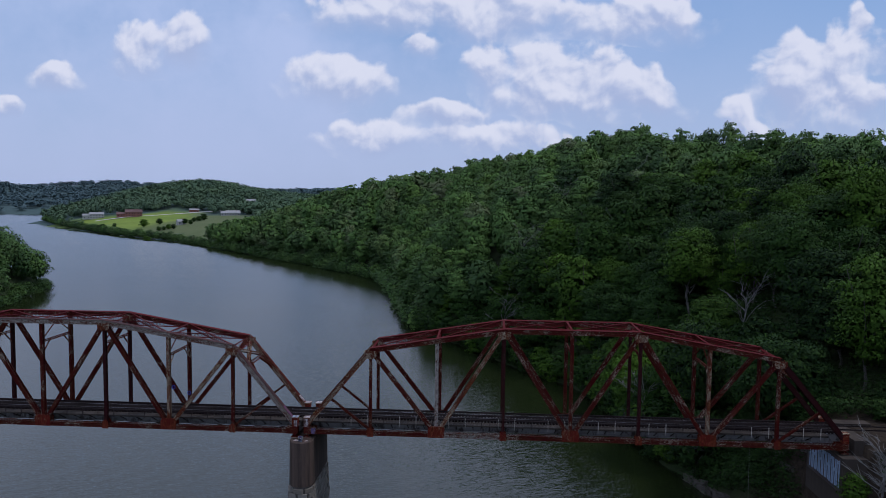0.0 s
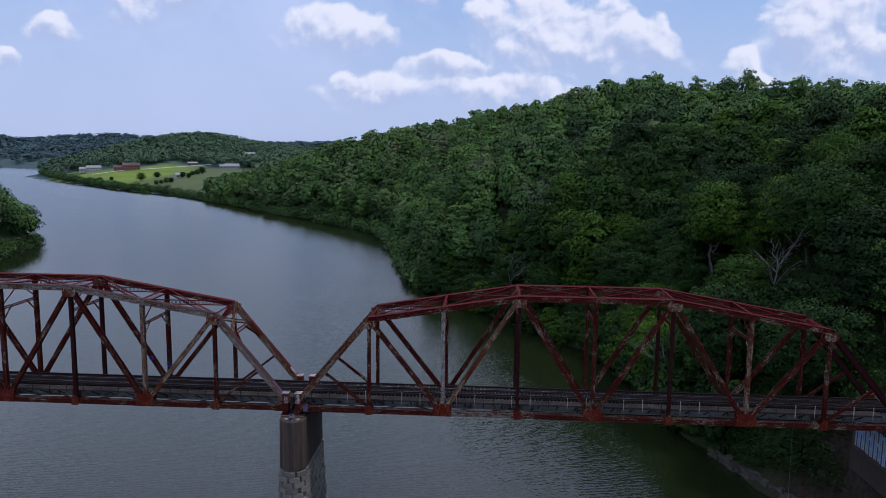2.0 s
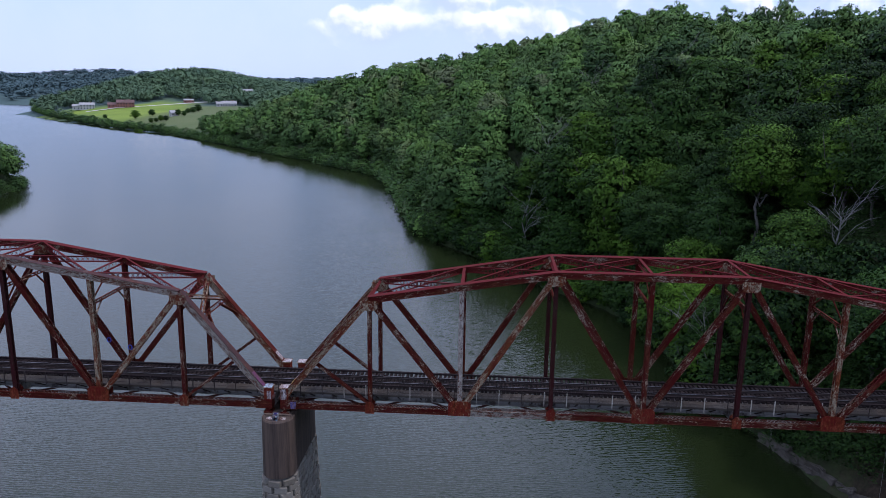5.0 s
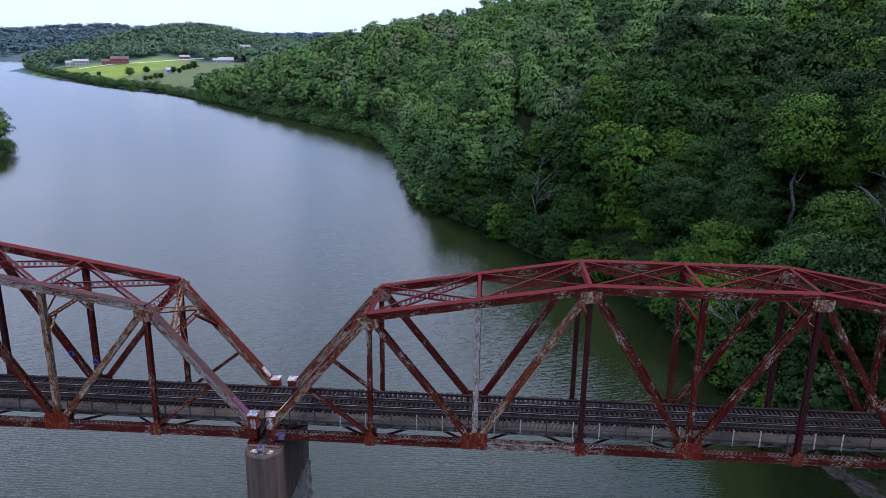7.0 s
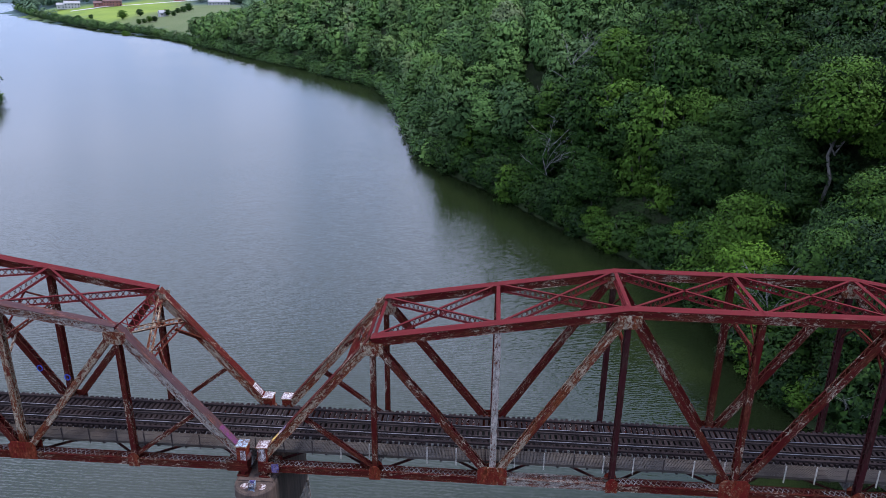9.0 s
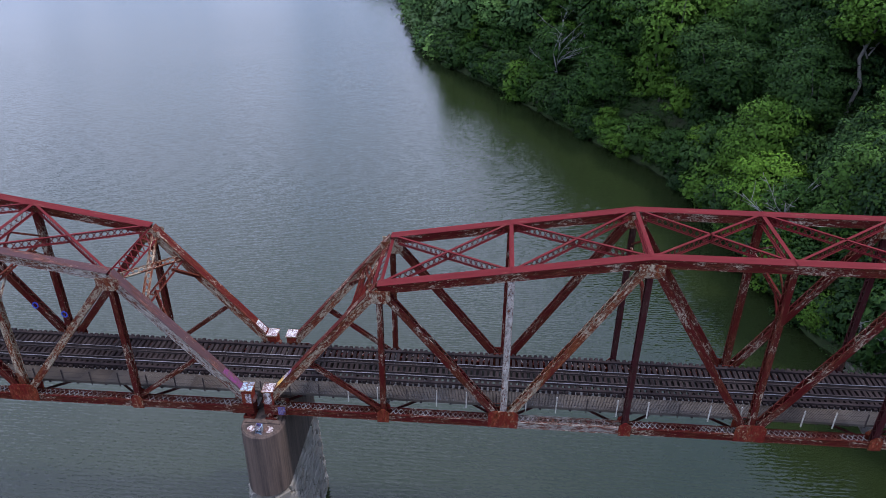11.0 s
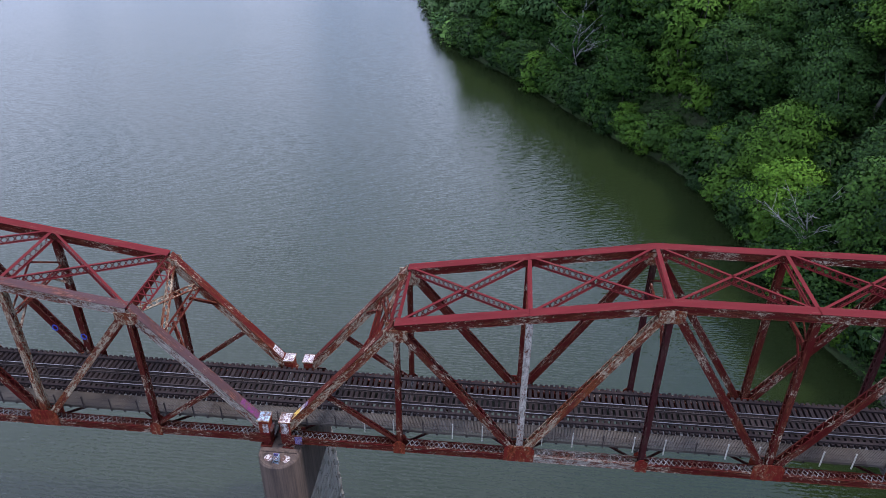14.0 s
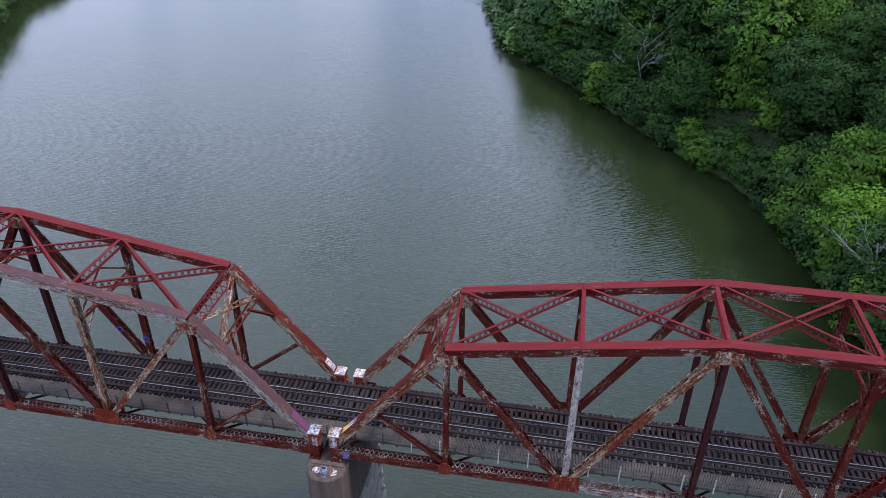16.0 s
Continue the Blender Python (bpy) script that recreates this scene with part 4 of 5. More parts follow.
for k in range(9):
    bm = bmesh.new()
    y0 = 3.7 - k * 0.87
    for q in (0, 1):
        block(bm, -1.15, -1.127, y0 - 0.52 * q - 0.26, y0 - 0.52 * q, 10.6 + 0.05 * (k % 3), 13.9 - 0.06 * ((k + q) % 3))
    block(bm, -1.149, -1.127, y0 - 0.52, y0 - 0.26, 13.4 - (1.1 if k % 2 else 0.0), 13.75 - (1.1 if k % 2 else 0.0))
    part("painted_letter_bar", bm, PAINT_PALE, abutment)

# spray paint on the steel about the pier
graffiti = thing("graffiti", (0, AXIS, 0), "patches of white, magenta and blue spray paint on the steel", "graffiti")


def sprayed(material, x0, x1, y0, y1, z0, z1):
    bm = bmesh.new()
    block(bm, x0, x1, y0, y1, z0, z1)
    part("paint_patch", bm, material, graffiti)


LX, RX = SPAN_X - GAP, SPAN_X
for y, mats in ((-HALF, (PAINT_CAP, PAINT_WHITE)), (HALF, (PAINT_WHITE, PAINT_WHITE))):
    sprayed(mats[0], LX - 0.66, LX + 0.12, y - 0.44, y + 0.44, BOTTOM + 1.74, BOTTOM + 1.746)
    sprayed(mats[1], RX - 0.12, RX + 0.66, y - 0.44, y + 0.44, BOTTOM + 1.74, BOTTOM + 1.746)
sprayed(PAINT_WHITE, LX - 0.35, LX + 0.04, -HALF - 0.408, -HALF - 0.40, BOTTOM + 0.6, BOTTOM + 1.4)
sprayed(PAINT_WHITE, RX - 0.04, RX + 0.5, -HALF - 0.408, -HALF - 0.40, BOTTOM + 0.6, BOTTOM + 1.6)
sprayed(PAINT_BLUE, RX + 0.85, RX + 1.35, -HALF - 0.438, -HALF - 0.43, BOTTOM - 0.25, BOTTOM + 0.45)
for end, first, last, material in ((-1, 0.10, 0.24, PAINT_PINK), (1, 0.13, 0.20, PAINT_YELLOW), (1, 0.20, 0.24, PAINT_WHITE), (1, 0.24, 0.27, PAINT_BLUE)):
    base = LX if end < 0 else RX
    a = Vector((base, -HALF, BOTTOM + 0.5))
    b = Vector((base + end * PANEL, -HALF, TOP[1]))
    m, n = along(a.lerp(b, first), a.lerp(b, last)) if end > 0 else along(a.lerp(b, last), a.lerp(b, first))
    up_side = CHORD_D / 2 + 0.031
    bm = bmesh.new()
    box(bm, m @ at(n / 2, 0, up_side), n, CHORD_W * 0.9, 0.006)
    part("paint_patch", bm, material, graffiti)
# blue rings sprayed on the far truss
for rx, rz in ((LX - 2 * PANEL, BOTTOM + 2.6), (LX - 2.26 * PANEL, BOTTOM + 3.3)):
    bm = bmesh.new()
    for k in range(12):
        a0, a1 = k * math.pi / 6, (k + 1) * math.pi / 6
        bar(bm, (rx + 0.2 * math.cos(a0), HALF - 0.27, rz + 0.24 * math.sin(a0)), (rx + 0.2 * math.cos(a1), HALF - 0.27, rz + 0.24 * math.sin(a1)), 0.02, 0.1)
    part("paint_ring", bm, PAINT_RING, graffiti)
m, n = along(Vector((LX, HALF, BOTTOM + 0.5)).lerp(Vector((LX - PANEL, HALF, TOP[1])), 0.2), Vector((LX, HALF, BOTTOM + 0.5)).lerp(Vector((LX - PANEL, HALF, TOP[1])), 0.12))
bm = bmesh.new()
box(bm, m @ at(n / 2, 0, CHORD_D / 2 + 0.031), n, CHORD_W * 0.9, 0.006)
part("paint_patch", bm, PAINT_WHITE, graffiti)

# ---------------------------------------------------------------- trees
def crown_arrays(seed, blobs, leaves, radius, height, base, size, corners=4, calm=0.0):
    """A dome built of flat-bottomed leaf pads, each a cap of small leaves: vertices and soft normals."""
    r = np.random.default_rng(seed)
    mid, half = base + (height - base) * 0.45, (height - base) * 0.5
    k = np.arange(blobs)
    zf = 1.0 - 1.62 * (k + 0.5) / blobs + r.uniform(-0.10, 0.10, blobs)
    zf = np.clip(zf, -0.8, 0.98)
    ang = k * 2.39996 + r.uniform(-0.5, 0.5, blobs)
    ring = np.sqrt(1 - zf ** 2) ** 0.8 * r.uniform(0.62, 1.0, blobs)
    reach = 0.74 + 0.12 * np.sin(2 * ang + seed) + r.uniform(-0.1, 0.1, blobs)
    lobes = np.stack([radius * reach * ring * np.cos(ang), radius * reach * ring * np.sin(ang), mid + half * 0.84 * zf,
                      radius * r.uniform(0.24, 0.42, blobs), radius * r.uniform(0.13, 0.23, blobs)], 1)
    inner = leaves // 7
    area = lobes[:, 3] ** 2
    pick = r.choice(blobs, leaves, p=area / area.sum())
    n = r.normal(size=(leaves, 3))
    n[:, 2] = np.abs(n[:, 2]) * 1.1 - 0.25
    n /= np.linalg.norm(n, axis=1, keepdims=True)
    L = lobes[pick]
    shell = 0.72 + 0.36 * r.random((leaves, 1))
    c = L[:, :3] + n * np.stack([L[:, 3], L[:, 3], L[:, 4]], 1) * shell
    # a loose dark filling of larger leaves inside the dome
    fill = r.normal(size=(inner, 3))
    fill /= np.linalg.norm(fill, axis=1, keepdims=True)
    c[:inner] = np.array([0, 0, mid]) + fill * np.array([radius * 0.62, radius * 0.62, half * 0.74]) * r.uniform(0.7, 1.0, (inner, 1))
    n[:inner] = fill
    face = n + r.normal(scale=0.5, size=n.shape) + np.array([0, 0, 0.45])
    face /= np.linalg.norm(face, axis=1, keepdims=True)
    u = np.cross(face, r.normal(size=n.shape))
    u /= np.linalg.norm(u, axis=1, keepdims=True)
    v = np.cross(face, u)
    s = size * (0.6 + 0.8 * r.random((leaves, 1)))
    s[:inner] *= 2.2
    droop = face * s * 0.18
    if corners == 4:
        verts = np.stack([c - u * s * 0.55, c - v * s * 0.34 + droop, c + u * s * 0.55, c + v * s * 0.34 + droop], 1)
    else:
        verts = np.stack([c - u * s * 0.6, c + u * s * 0.35 - v * s * 0.45, c + u * s * 0.35 + v * s * 0.45], 1)
    whole = c - np.array([0, 0, base + (height - base) * 0.35])
    whole /= np.linalg.norm(whole, axis=1, keepdims=True)
    soft = 0.75 * n + 0.55 * whole + 0.30 * r.normal(size=n.shape) + np.array([0, 0, 0.15])
    if calm:
        soft = (1.1 - calm) * n + 0.6 * whole + np.array([0, 0, 0.8 * calm])
    soft[:inner] = whole[:inner]
    soft /= np.linalg.norm(soft, axis=1, keepdims=True)
    return verts.reshape(-1, 3), np.repeat(soft, corners, 0)


def leaf_mesh(name, verts, normals, material, corners=4):
    n = len(verts) // corners
    data = bpy.data.meshes.new(name)
    data.vertices.add(len(verts))
    data.vertices.foreach_set("co", verts.astype(np.float32).ravel())
    data.loops.add(n * corners)
    data.loops.foreach_set("vertex_index", np.arange(n * corners, dtype=np.int32))
    data.polygons.add(n)
    data.polygons.foreach_set("loop_start", np.arange(0, n * corners, corners, dtype=np.int32))
    data.update(calc_edges=True)
    data.polygons.foreach_set("use_smooth", np.ones(n, bool))
    data.normals_split_custom_set_from_vertices(normals.tolist())
    data.materials.append(material)
    return data


def limb(bm, r, a, b, r0, r1, bends=3):
    """A crooked tapering limb; returns its end."""
    p = Vector(a)
    for i in range(bends):
        f0, f1 = i / bends, (i + 1) / bends
        q = Vector(a).lerp(Vector(b), f1)
        if i < bends - 1:
            q += Vector((r.uniform(-1, 1), r.uniform(-1, 1), r.uniform(-0.4, 0.4))) * (Vector(b) - Vector(a)).length * 0.07
        tube(bm, p, q, r0 + (r1 - r0) * f0, r0 + (r1 - r0) * f1, 6 if r0 > 0.1 else 4)
        p = q
    return p


def trunk_bm(seed, height, base, radius, girth):
    r = random.Random(seed)
    bm = bmesh.new()
    fork = Vector((r.uniform(-0.5, 0.5), r.uniform(-0.5, 0.5), base + 1.0))
    limb(bm, r, (0, 0, -1.5), fork, girth, girth * 0.7)
    for k in range(6):
        a = k * 1.05 + r.uniform(-0.3, 0.3)
        q = radius * r.uniform(0.4, 0.8)
        limb(bm, r, fork, (q * math.cos(a), q * math.sin(a), base + (height - base) * r.uniform(0.35, 0.85)), girth * 0.5, 0.04)
    return bm


TREE_KINDS = []
TREE_SHAPES = ((6.0, 15.0, 1.5), (6.8, 16.5, 2.0), (5.2, 17.0, 1.8), (6.4, 13.5, 1.0), (4.6, 11.0, 0.3), (3.8, 8.5, 0.0))
# six shapes of tree for the woods, and the same six with finer leaves for those beside the bridge
for k, (rad, hgt, bas) in enumerate(TREE_SHAPES + TREE_SHAPES + TREE_SHAPES[3:5]):
    fine = k >= 6
    v, nrm = crown_arrays(40 + k, 34 + 3 * (k % 6), int((270 if fine else 118) * rad * rad) + 450, rad, hgt, bas, 0.29 if fine else 0.46, 3)
    data = leaf_mesh("crown", v, nrm, LEAF if k < 12 else LEAF_LIGHT, 3)
    bm = trunk_bm(60 + k, hgt, bas, rad, 0.26)
    tdata = bpy.data.meshes.new("trunk")
    bm.to_mesh(tdata)
    bm.free()
    tdata.materials.append(BARK)
    TREE_KINDS.append((data, tdata, rad, hgt))


def tree(kind, x, y, z, spin, scale, label):
    data, tdata, *_ = TREE_KINDS[kind]
    t = thing("tree", (x, y, z), label, "tree", "bank trees")
    t.rotation_euler, t.scale = (0, 0, spin), scale
    for name, d in (("trunk", tdata), ("crown", data)):
        o = new(name, d)
        o.parent = t
    return t


r = np.random.default_rng(11)
sites = []
for x in np.arange(-420, 240, 7.6):
    for y in np.arange(-70, 640, 7.6):
        sites.append((x + r.uniform(-2.6, 2.6), y + r.uniform(-2.6, 2.6)))
sites = np.array(sites)
d = shore_distance(sites[:, 0], sites[:, 1])
east = sites[:, 0] > np.interp(sites[:, 1], [-400, 400, 900], [-20, -160, -700])
mask = east & (d > 4.6) & (d < np.interp(sites[:, 1], [150, 300, 420], [115, 110, 60])) & (meadow(sites[:, 0], sites[:, 1]) < 0.1)
# keep the railway and the cleared slope beside the abutment free
mask &= ~((np.abs(sites[:, 1]) < 6.5) & (sites[:, 0] > 55))
mask &= ~((sites[:, 1] < 8) & (sites[:, 1] > -26) & (sites[:, 0] < 86))
# gaps in the canopy, where two bare trees and a tall trunk stand in the open
for bx, by, ux, uy in ((67.5, 40.0, 0.37, 0.93), (62.6, 57.5, 0.40, 0.92), (27.0, 106.0, 0.05, 1.0)):
    off_x, off_y = bx - sites[:, 0], by - sites[:, 1]
    before, beside = off_x * ux + off_y * uy, np.abs(off_x * uy - off_y * ux)
    mask &= ~((before > -3) & (before < 15) & (beside < 4.5))
sites, d = sites[mask], d[mask]
zs = ground_height(sites[:, 0], sites[:, 1])
near = np.hypot(sites[:, 0] - 40, sites[:, 1] - 30)
order = np.argsort(near)
NEAR_TREES = 160
LABELS = ("leafy broadleaf tree with a dense green crown", "tall broadleaf tree on the wooded river bluff", "green deciduous tree among the bank woods")
for rank, i in enumerate(order[:NEAR_TREES]):
    k = int(r.integers(0, 4)) if d[i] > 7.5 else int(r.integers(3, 5))
    s = r.uniform(0.85, 1.2)
    tree(k + (6 if rank < 45 else 0), sites[i, 0], sites[i, 1], zs[i] - 0.3, r.uniform(0, 6.28), (s, s, s * r.uniform(0.82, 1.22)), LABELS[k % 3])


def woods(name, pts, zs, leaves, size, material, label, hmin=12, hmax=18, wide=1.0, pads=24, radius=5.6, calm=0.0, tone=(0.0, 1.0)):
    """Many crowns in one mesh: woods too far to count."""
    vs, ns, tones = [], [], []
    kinds = [crown_arrays(90 + k, pads, leaves, radius, 14.0, 1.5, size, 3, calm) for k in range(6)]
    for (x, y), z in zip(pts, zs):
        v, nrm = kinds[r.integers(0, 6)]
        a, s, sz = r.uniform(0, 6.28), wide * r.uniform(0.75, 1.25), r.uniform(hmin, hmax) / 14.0
        ca, sa = math.cos(a), math.sin(a)
        R = np.array([[ca, -sa, 0], [sa, ca, 0], [0, 0, 1]])
        vs.append((v * (s, s, sz)) @ R.T + (x, y, z - 0.5))
        ns.append(nrm @ R.T)
        tones.append(np.full(len(v), r.uniform(*tone)))
    data = leaf_mesh(name, np.concatenate(vs), np.concatenate(ns), material, 3)
    data.attributes.new("tone", "FLOAT", "POINT").data.foreach_set("value", np.concatenate(tones).astype(np.float32))
    return tagged(new(name, data), label, "woods", kind="stuff")


rest = order[NEAR_TREES:]
ahead_of = sites[:, 0] < 32 + 0.57 * (sites[:, 1] + 89)
rest_near = [i for i in rest if sites[i, 1] < 200 and ahead_of[i]]
rest_mid = [i for i in rest if 200 <= sites[i, 1] < 330 and ahead_of[i]]
rest_far = [i for i in rest if sites[i, 1] >= 330 and ahead_of[i]]
rest_off = [i for i in rest if not ahead_of[i]]
woods("bluff_woods", sites[rest_near], zs[rest_near], 2300, 0.53, WOODS, "dense green woods along the steep river bluff", 11, 19.5, calm=0.35)
# slope and shore crowns draw lighter tones, which stand in for haze
woods("slope_woods", sites[rest_mid], zs[rest_mid], 1500, 0.70, WOODS, "green broadleaf woods on the curving bluff", 11, 19, calm=0.45, tone=(0.3, 1.0))
woods("shore_woods", sites[rest_far], zs[rest_far], 620, 1.1, WOODS, "green woods along the curving river bank", calm=0.5, tone=(0.45, 1.0))
woods("hilltop_woods", sites[rest_off], zs[rest_off], 130, 2.0, WOODS, "green woods over the top of the bluff", calm=0.6)

# woods of the headland and the hills behind
def scatter(n, x0, x1, y0, y1, keep_share=1.0):
    p = np.stack([r.uniform(x0, x1, n), r.uniform(y0, y1, n)], 1)
    dist = shore_distance(p[:, 0], p[:, 1])
    ang = (p[:, 0] - 22) / (p[:, 1] + 89)
    return p[(dist > 3) & (meadow(p[:, 0], p[:, 1]) < 0.05) & (ang > -0.80) & (ang < 0.10)]


pts = scatter(6400, -760, -60, 540, 1230)
HOUSES = [(-480, 818), (-428, 812), (-305, 830), (-306, 672), (-332, 985), (-372, 868)]
for hx, hy in HOUSES:
    side_x, side_y = pts[:, 0] - hx, pts[:, 1] - hy
    pts = pts[~((np.abs(side_x + 0.45 * side_y) < 17) & (side_y > -45) & (side_y < 14))]
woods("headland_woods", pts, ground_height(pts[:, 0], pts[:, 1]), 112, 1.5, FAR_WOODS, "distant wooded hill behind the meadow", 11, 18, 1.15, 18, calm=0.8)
pts = scatter(5000, -2200, 300, 1200, 2900)
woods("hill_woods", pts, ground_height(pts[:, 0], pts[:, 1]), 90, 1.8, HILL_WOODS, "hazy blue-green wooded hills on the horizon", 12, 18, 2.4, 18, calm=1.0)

# left bank
pts = np.stack([r.uniform(-330, -120, 2600), r.uniform(60, 330, 2600)], 1)
d = shore_distance(pts[:, 0], pts[:, 1])
west = pts[:, 0] < np.interp(pts[:, 1], [-400, 400, 900], [-20, -160, -700])
pts = pts[(d > 4.0) & (d < 45) & west][:230]
woods("left_bank_woods", pts, ground_height(pts[:, 0], pts[:, 1]), 800, 0.66, WOODS, "green woods on the low opposite river bank", 14, 19, calm=0.3)

# shrubs that hang over the water along the right bank
walk_x, walk_y = [], []
for (x0, y0), (x1, y1) in zip(BANK_EAST[8:30], BANK_EAST[9:31]):
    n = max(1, int(math.hypot(x1 - x0, y1 - y0) / 3.0))
    for k in range(n):
        ox, oy = (y1 - y0) / math.hypot(x1 - x0, y1 - y0), -(x1 - x0) / math.hypot(x1 - x0, y1 - y0)
        inland = 3.5 + r.uniform(-0.7, 1.1)
        walk_x.append(x0 + (x1 - x0) * k / n + ox * inland)
        walk_y.append(y0 + (y1 - y0) * k / n + oy * inland)
v, nrm = crown_arrays(77, 20, 2300, 2.9, 6.5, 0.0, 0.25, 3)
shrub_leaves = leaf_mesh("crown", v, nrm, LEAF, 3)
bm = trunk_bm(78, 5.5, 0.4, 2.2, 0.10)
shrub_wood = bpy.data.meshes.new("trunk")
bm.to_mesh(shrub_wood)
bm.free()
shrub_wood.materials.append(BARK)
far_shrubs = []
# and a second line of them higher on the slope
for x, y in list(zip(walk_x, walk_y))[::2]:
    if 12 < y < 420:
        for reach in ((5.5, 10.0, 14.5) if y < 150 else (5.0, 9.5)):
            walk_x.append(x + reach + r.uniform(-1.5, 1.5))
            walk_y.append(y + r.uniform(-2, 5.0))
for x, y in zip(walk_x, walk_y):
    if y < 150:
        t = thing("shrub", (x, y, max(0.0, float(ground_height(x, y))) - 1.6), "leafy green shrub overhanging the water", "shrub", "bank shrubs")
        t.rotation_euler, sc = (0, 0, r.uniform(0, 6.28)), r.uniform(1.1, 1.75)
        t.scale = (sc, sc, sc * r.uniform(0.8, 1.2))
        for name, dat in (("trunk", shrub_wood), ("crown", shrub_leaves)):
            o = new(name, dat)
            o.parent = t
    else:
        far_shrubs.append((x, y))
far_shrubs = np.array(far_shrubs)
woods("shore_shrubs", far_shrubs, ground_height(far_shrubs[:, 0], far_shrubs[:, 1]) - 2.6, 420, 0.8, WOODS, "low green shrubs along the river edge", 7, 11, 0.95)


# undergrowth that covers the slope between the trunks
ux, uy = r.uniform(-10, 110, 9000), r.uniform(-40, 150, 9000)
ux[:900], uy[:900] = r.uniform(50, 66, 900), r.uniform(-12, 26, 900)
d = shore_distance(ux, uy)
keep = (d > np.where(uy < 24, 1.6, 2.5)) & (d < 45) & (ux > np.interp(uy, [-400, 400], [-20, -160])) & ~((np.abs(uy) < 4.4) & (ux > 60)) & (r.random(9000) < np.where(d < 32, 1.0, 0.3)) & (uy < 125)
under = np.stack([ux[keep], uy[keep]], 1)
under = under[np.argsort(np.hypot(under[:, 0] - 58, 0.5 * (under[:, 1] - 25)))][:2700]
uz = ground_height(under[:, 0], under[:, 1])
woods("undergrowth", under, uz + 0.3, 175, 0.40, LEAF, "dense green undergrowth covering the steep slope", 2.5, 4.5, 0.42, 8)
# brambles and saplings at the foot of the left bank
lx, ly = [], []
for (x0, y0), (x1, y1) in zip(BANK_WEST[2:9], BANK_WEST[3:10]):
    n = max(1, int(math.hypot(x1 - x0, y1 - y0) / 3.0))
    for k in range(n):
        ox, oy = (y1 - y0) / math.hypot(x1 - x0, y1 - y0), -(x1 - x0) / math.hypot(x1 - x0, y1 - y0)
        lx.append(x0 + (x1 - x0) * k / n + ox * r.uniform(2.0, 4.5))
        ly.append(y0 + (y1 - y0) * k / n + oy * r.uniform(2.0, 4.5))
lb = np.stack([lx, ly], 1)
woods("left_bank_shrubs", lb, np.maximum(ground_height(lb[:, 0], lb[:, 1]), 0) - 2.4, 420, 0.7, WOODS, "low green shrubs along the opposite bank", 6, 9, 0.65, tone=(0.0, 0.45))

# ---------------------------------------------------------------- dead and leaning trees on the slope
def dead_tree(x, y, height, seed, lean=(0, 0), spread=0.45):
    q = random.Random(seed)
    z = float(ground_height(x, y))
    t = thing("dead_tree", (x, y, z), "bare grey dead tree among the green woods", "tree", "dead trees")
    bm = bmesh.new()
    top = limb(bm, q, (0, 0, -1), (lean[0], lean[1], height * 0.6), 0.17, 0.08, 4)
    part("trunk", bm, DEAD_WOOD, t)
    bm = bmesh.new()
    for k in range(11):
        f = q.uniform(0.45, 1.0)
        a = q.uniform(0, 6.28)
        start = Vector((lean[0] * f, lean[1] * f, height * 0.6 * f))
        reach = height * spread * q.uniform(0.5, 1.0)
        end = limb(bm, q, start, start + Vector((reach * math.cos(a), reach * math.sin(a), reach * q.uniform(0.5, 1.3))), 0.06, 0.022)
        for j in range(6):
            b0 = start.lerp(end, q.uniform(0.4, 0.95))
            a2 = a + q.uniform(-1.2, 1.2)
            limb(bm, q, b0, b0 + Vector((math.cos(a2), math.sin(a2), q.uniform(0.2, 1.0))) * reach * q.uniform(0.25, 0.5), 0.03, 0.011, 2)
    part("branchwork", bm, DEAD_WOOD, t)
    return t


dead_tree(67.5, 40.0, 13, 1, (0.3, 0.2), 0.46)
dead_tree(51.5, 41.5, 17, 2, (-0.8, 0.5), 0.36)
dead_tree(27.0, 106.0, 24, 3, (0.6, 0.2), 0.34)
dead_tree(34.0, 123.0, 21, 4, (-1.0, 0.3), 0.35)
dead_tree(55.5, 24.0, 9, 5, (-1.5, 0.6), 0.5)
dead_tree(47.0, 150.0, 20, 8, (0.4, -0.6), 0.34)
dead_tree(63.0, 128.0, 20, 9, (-0.4, -0.6), 0.36)
for k, (x, y) in enumerate(((66.3, -6.6), (67.4, -7.4), (68.6, -7.0), (67.6, -8.8), (69.6, -8.4))):
    dead_tree(x, y, 5.5 + 0.5 * (k % 3), 20 + k, (0.6 - 0.4 * k, -0.8), 0.7)

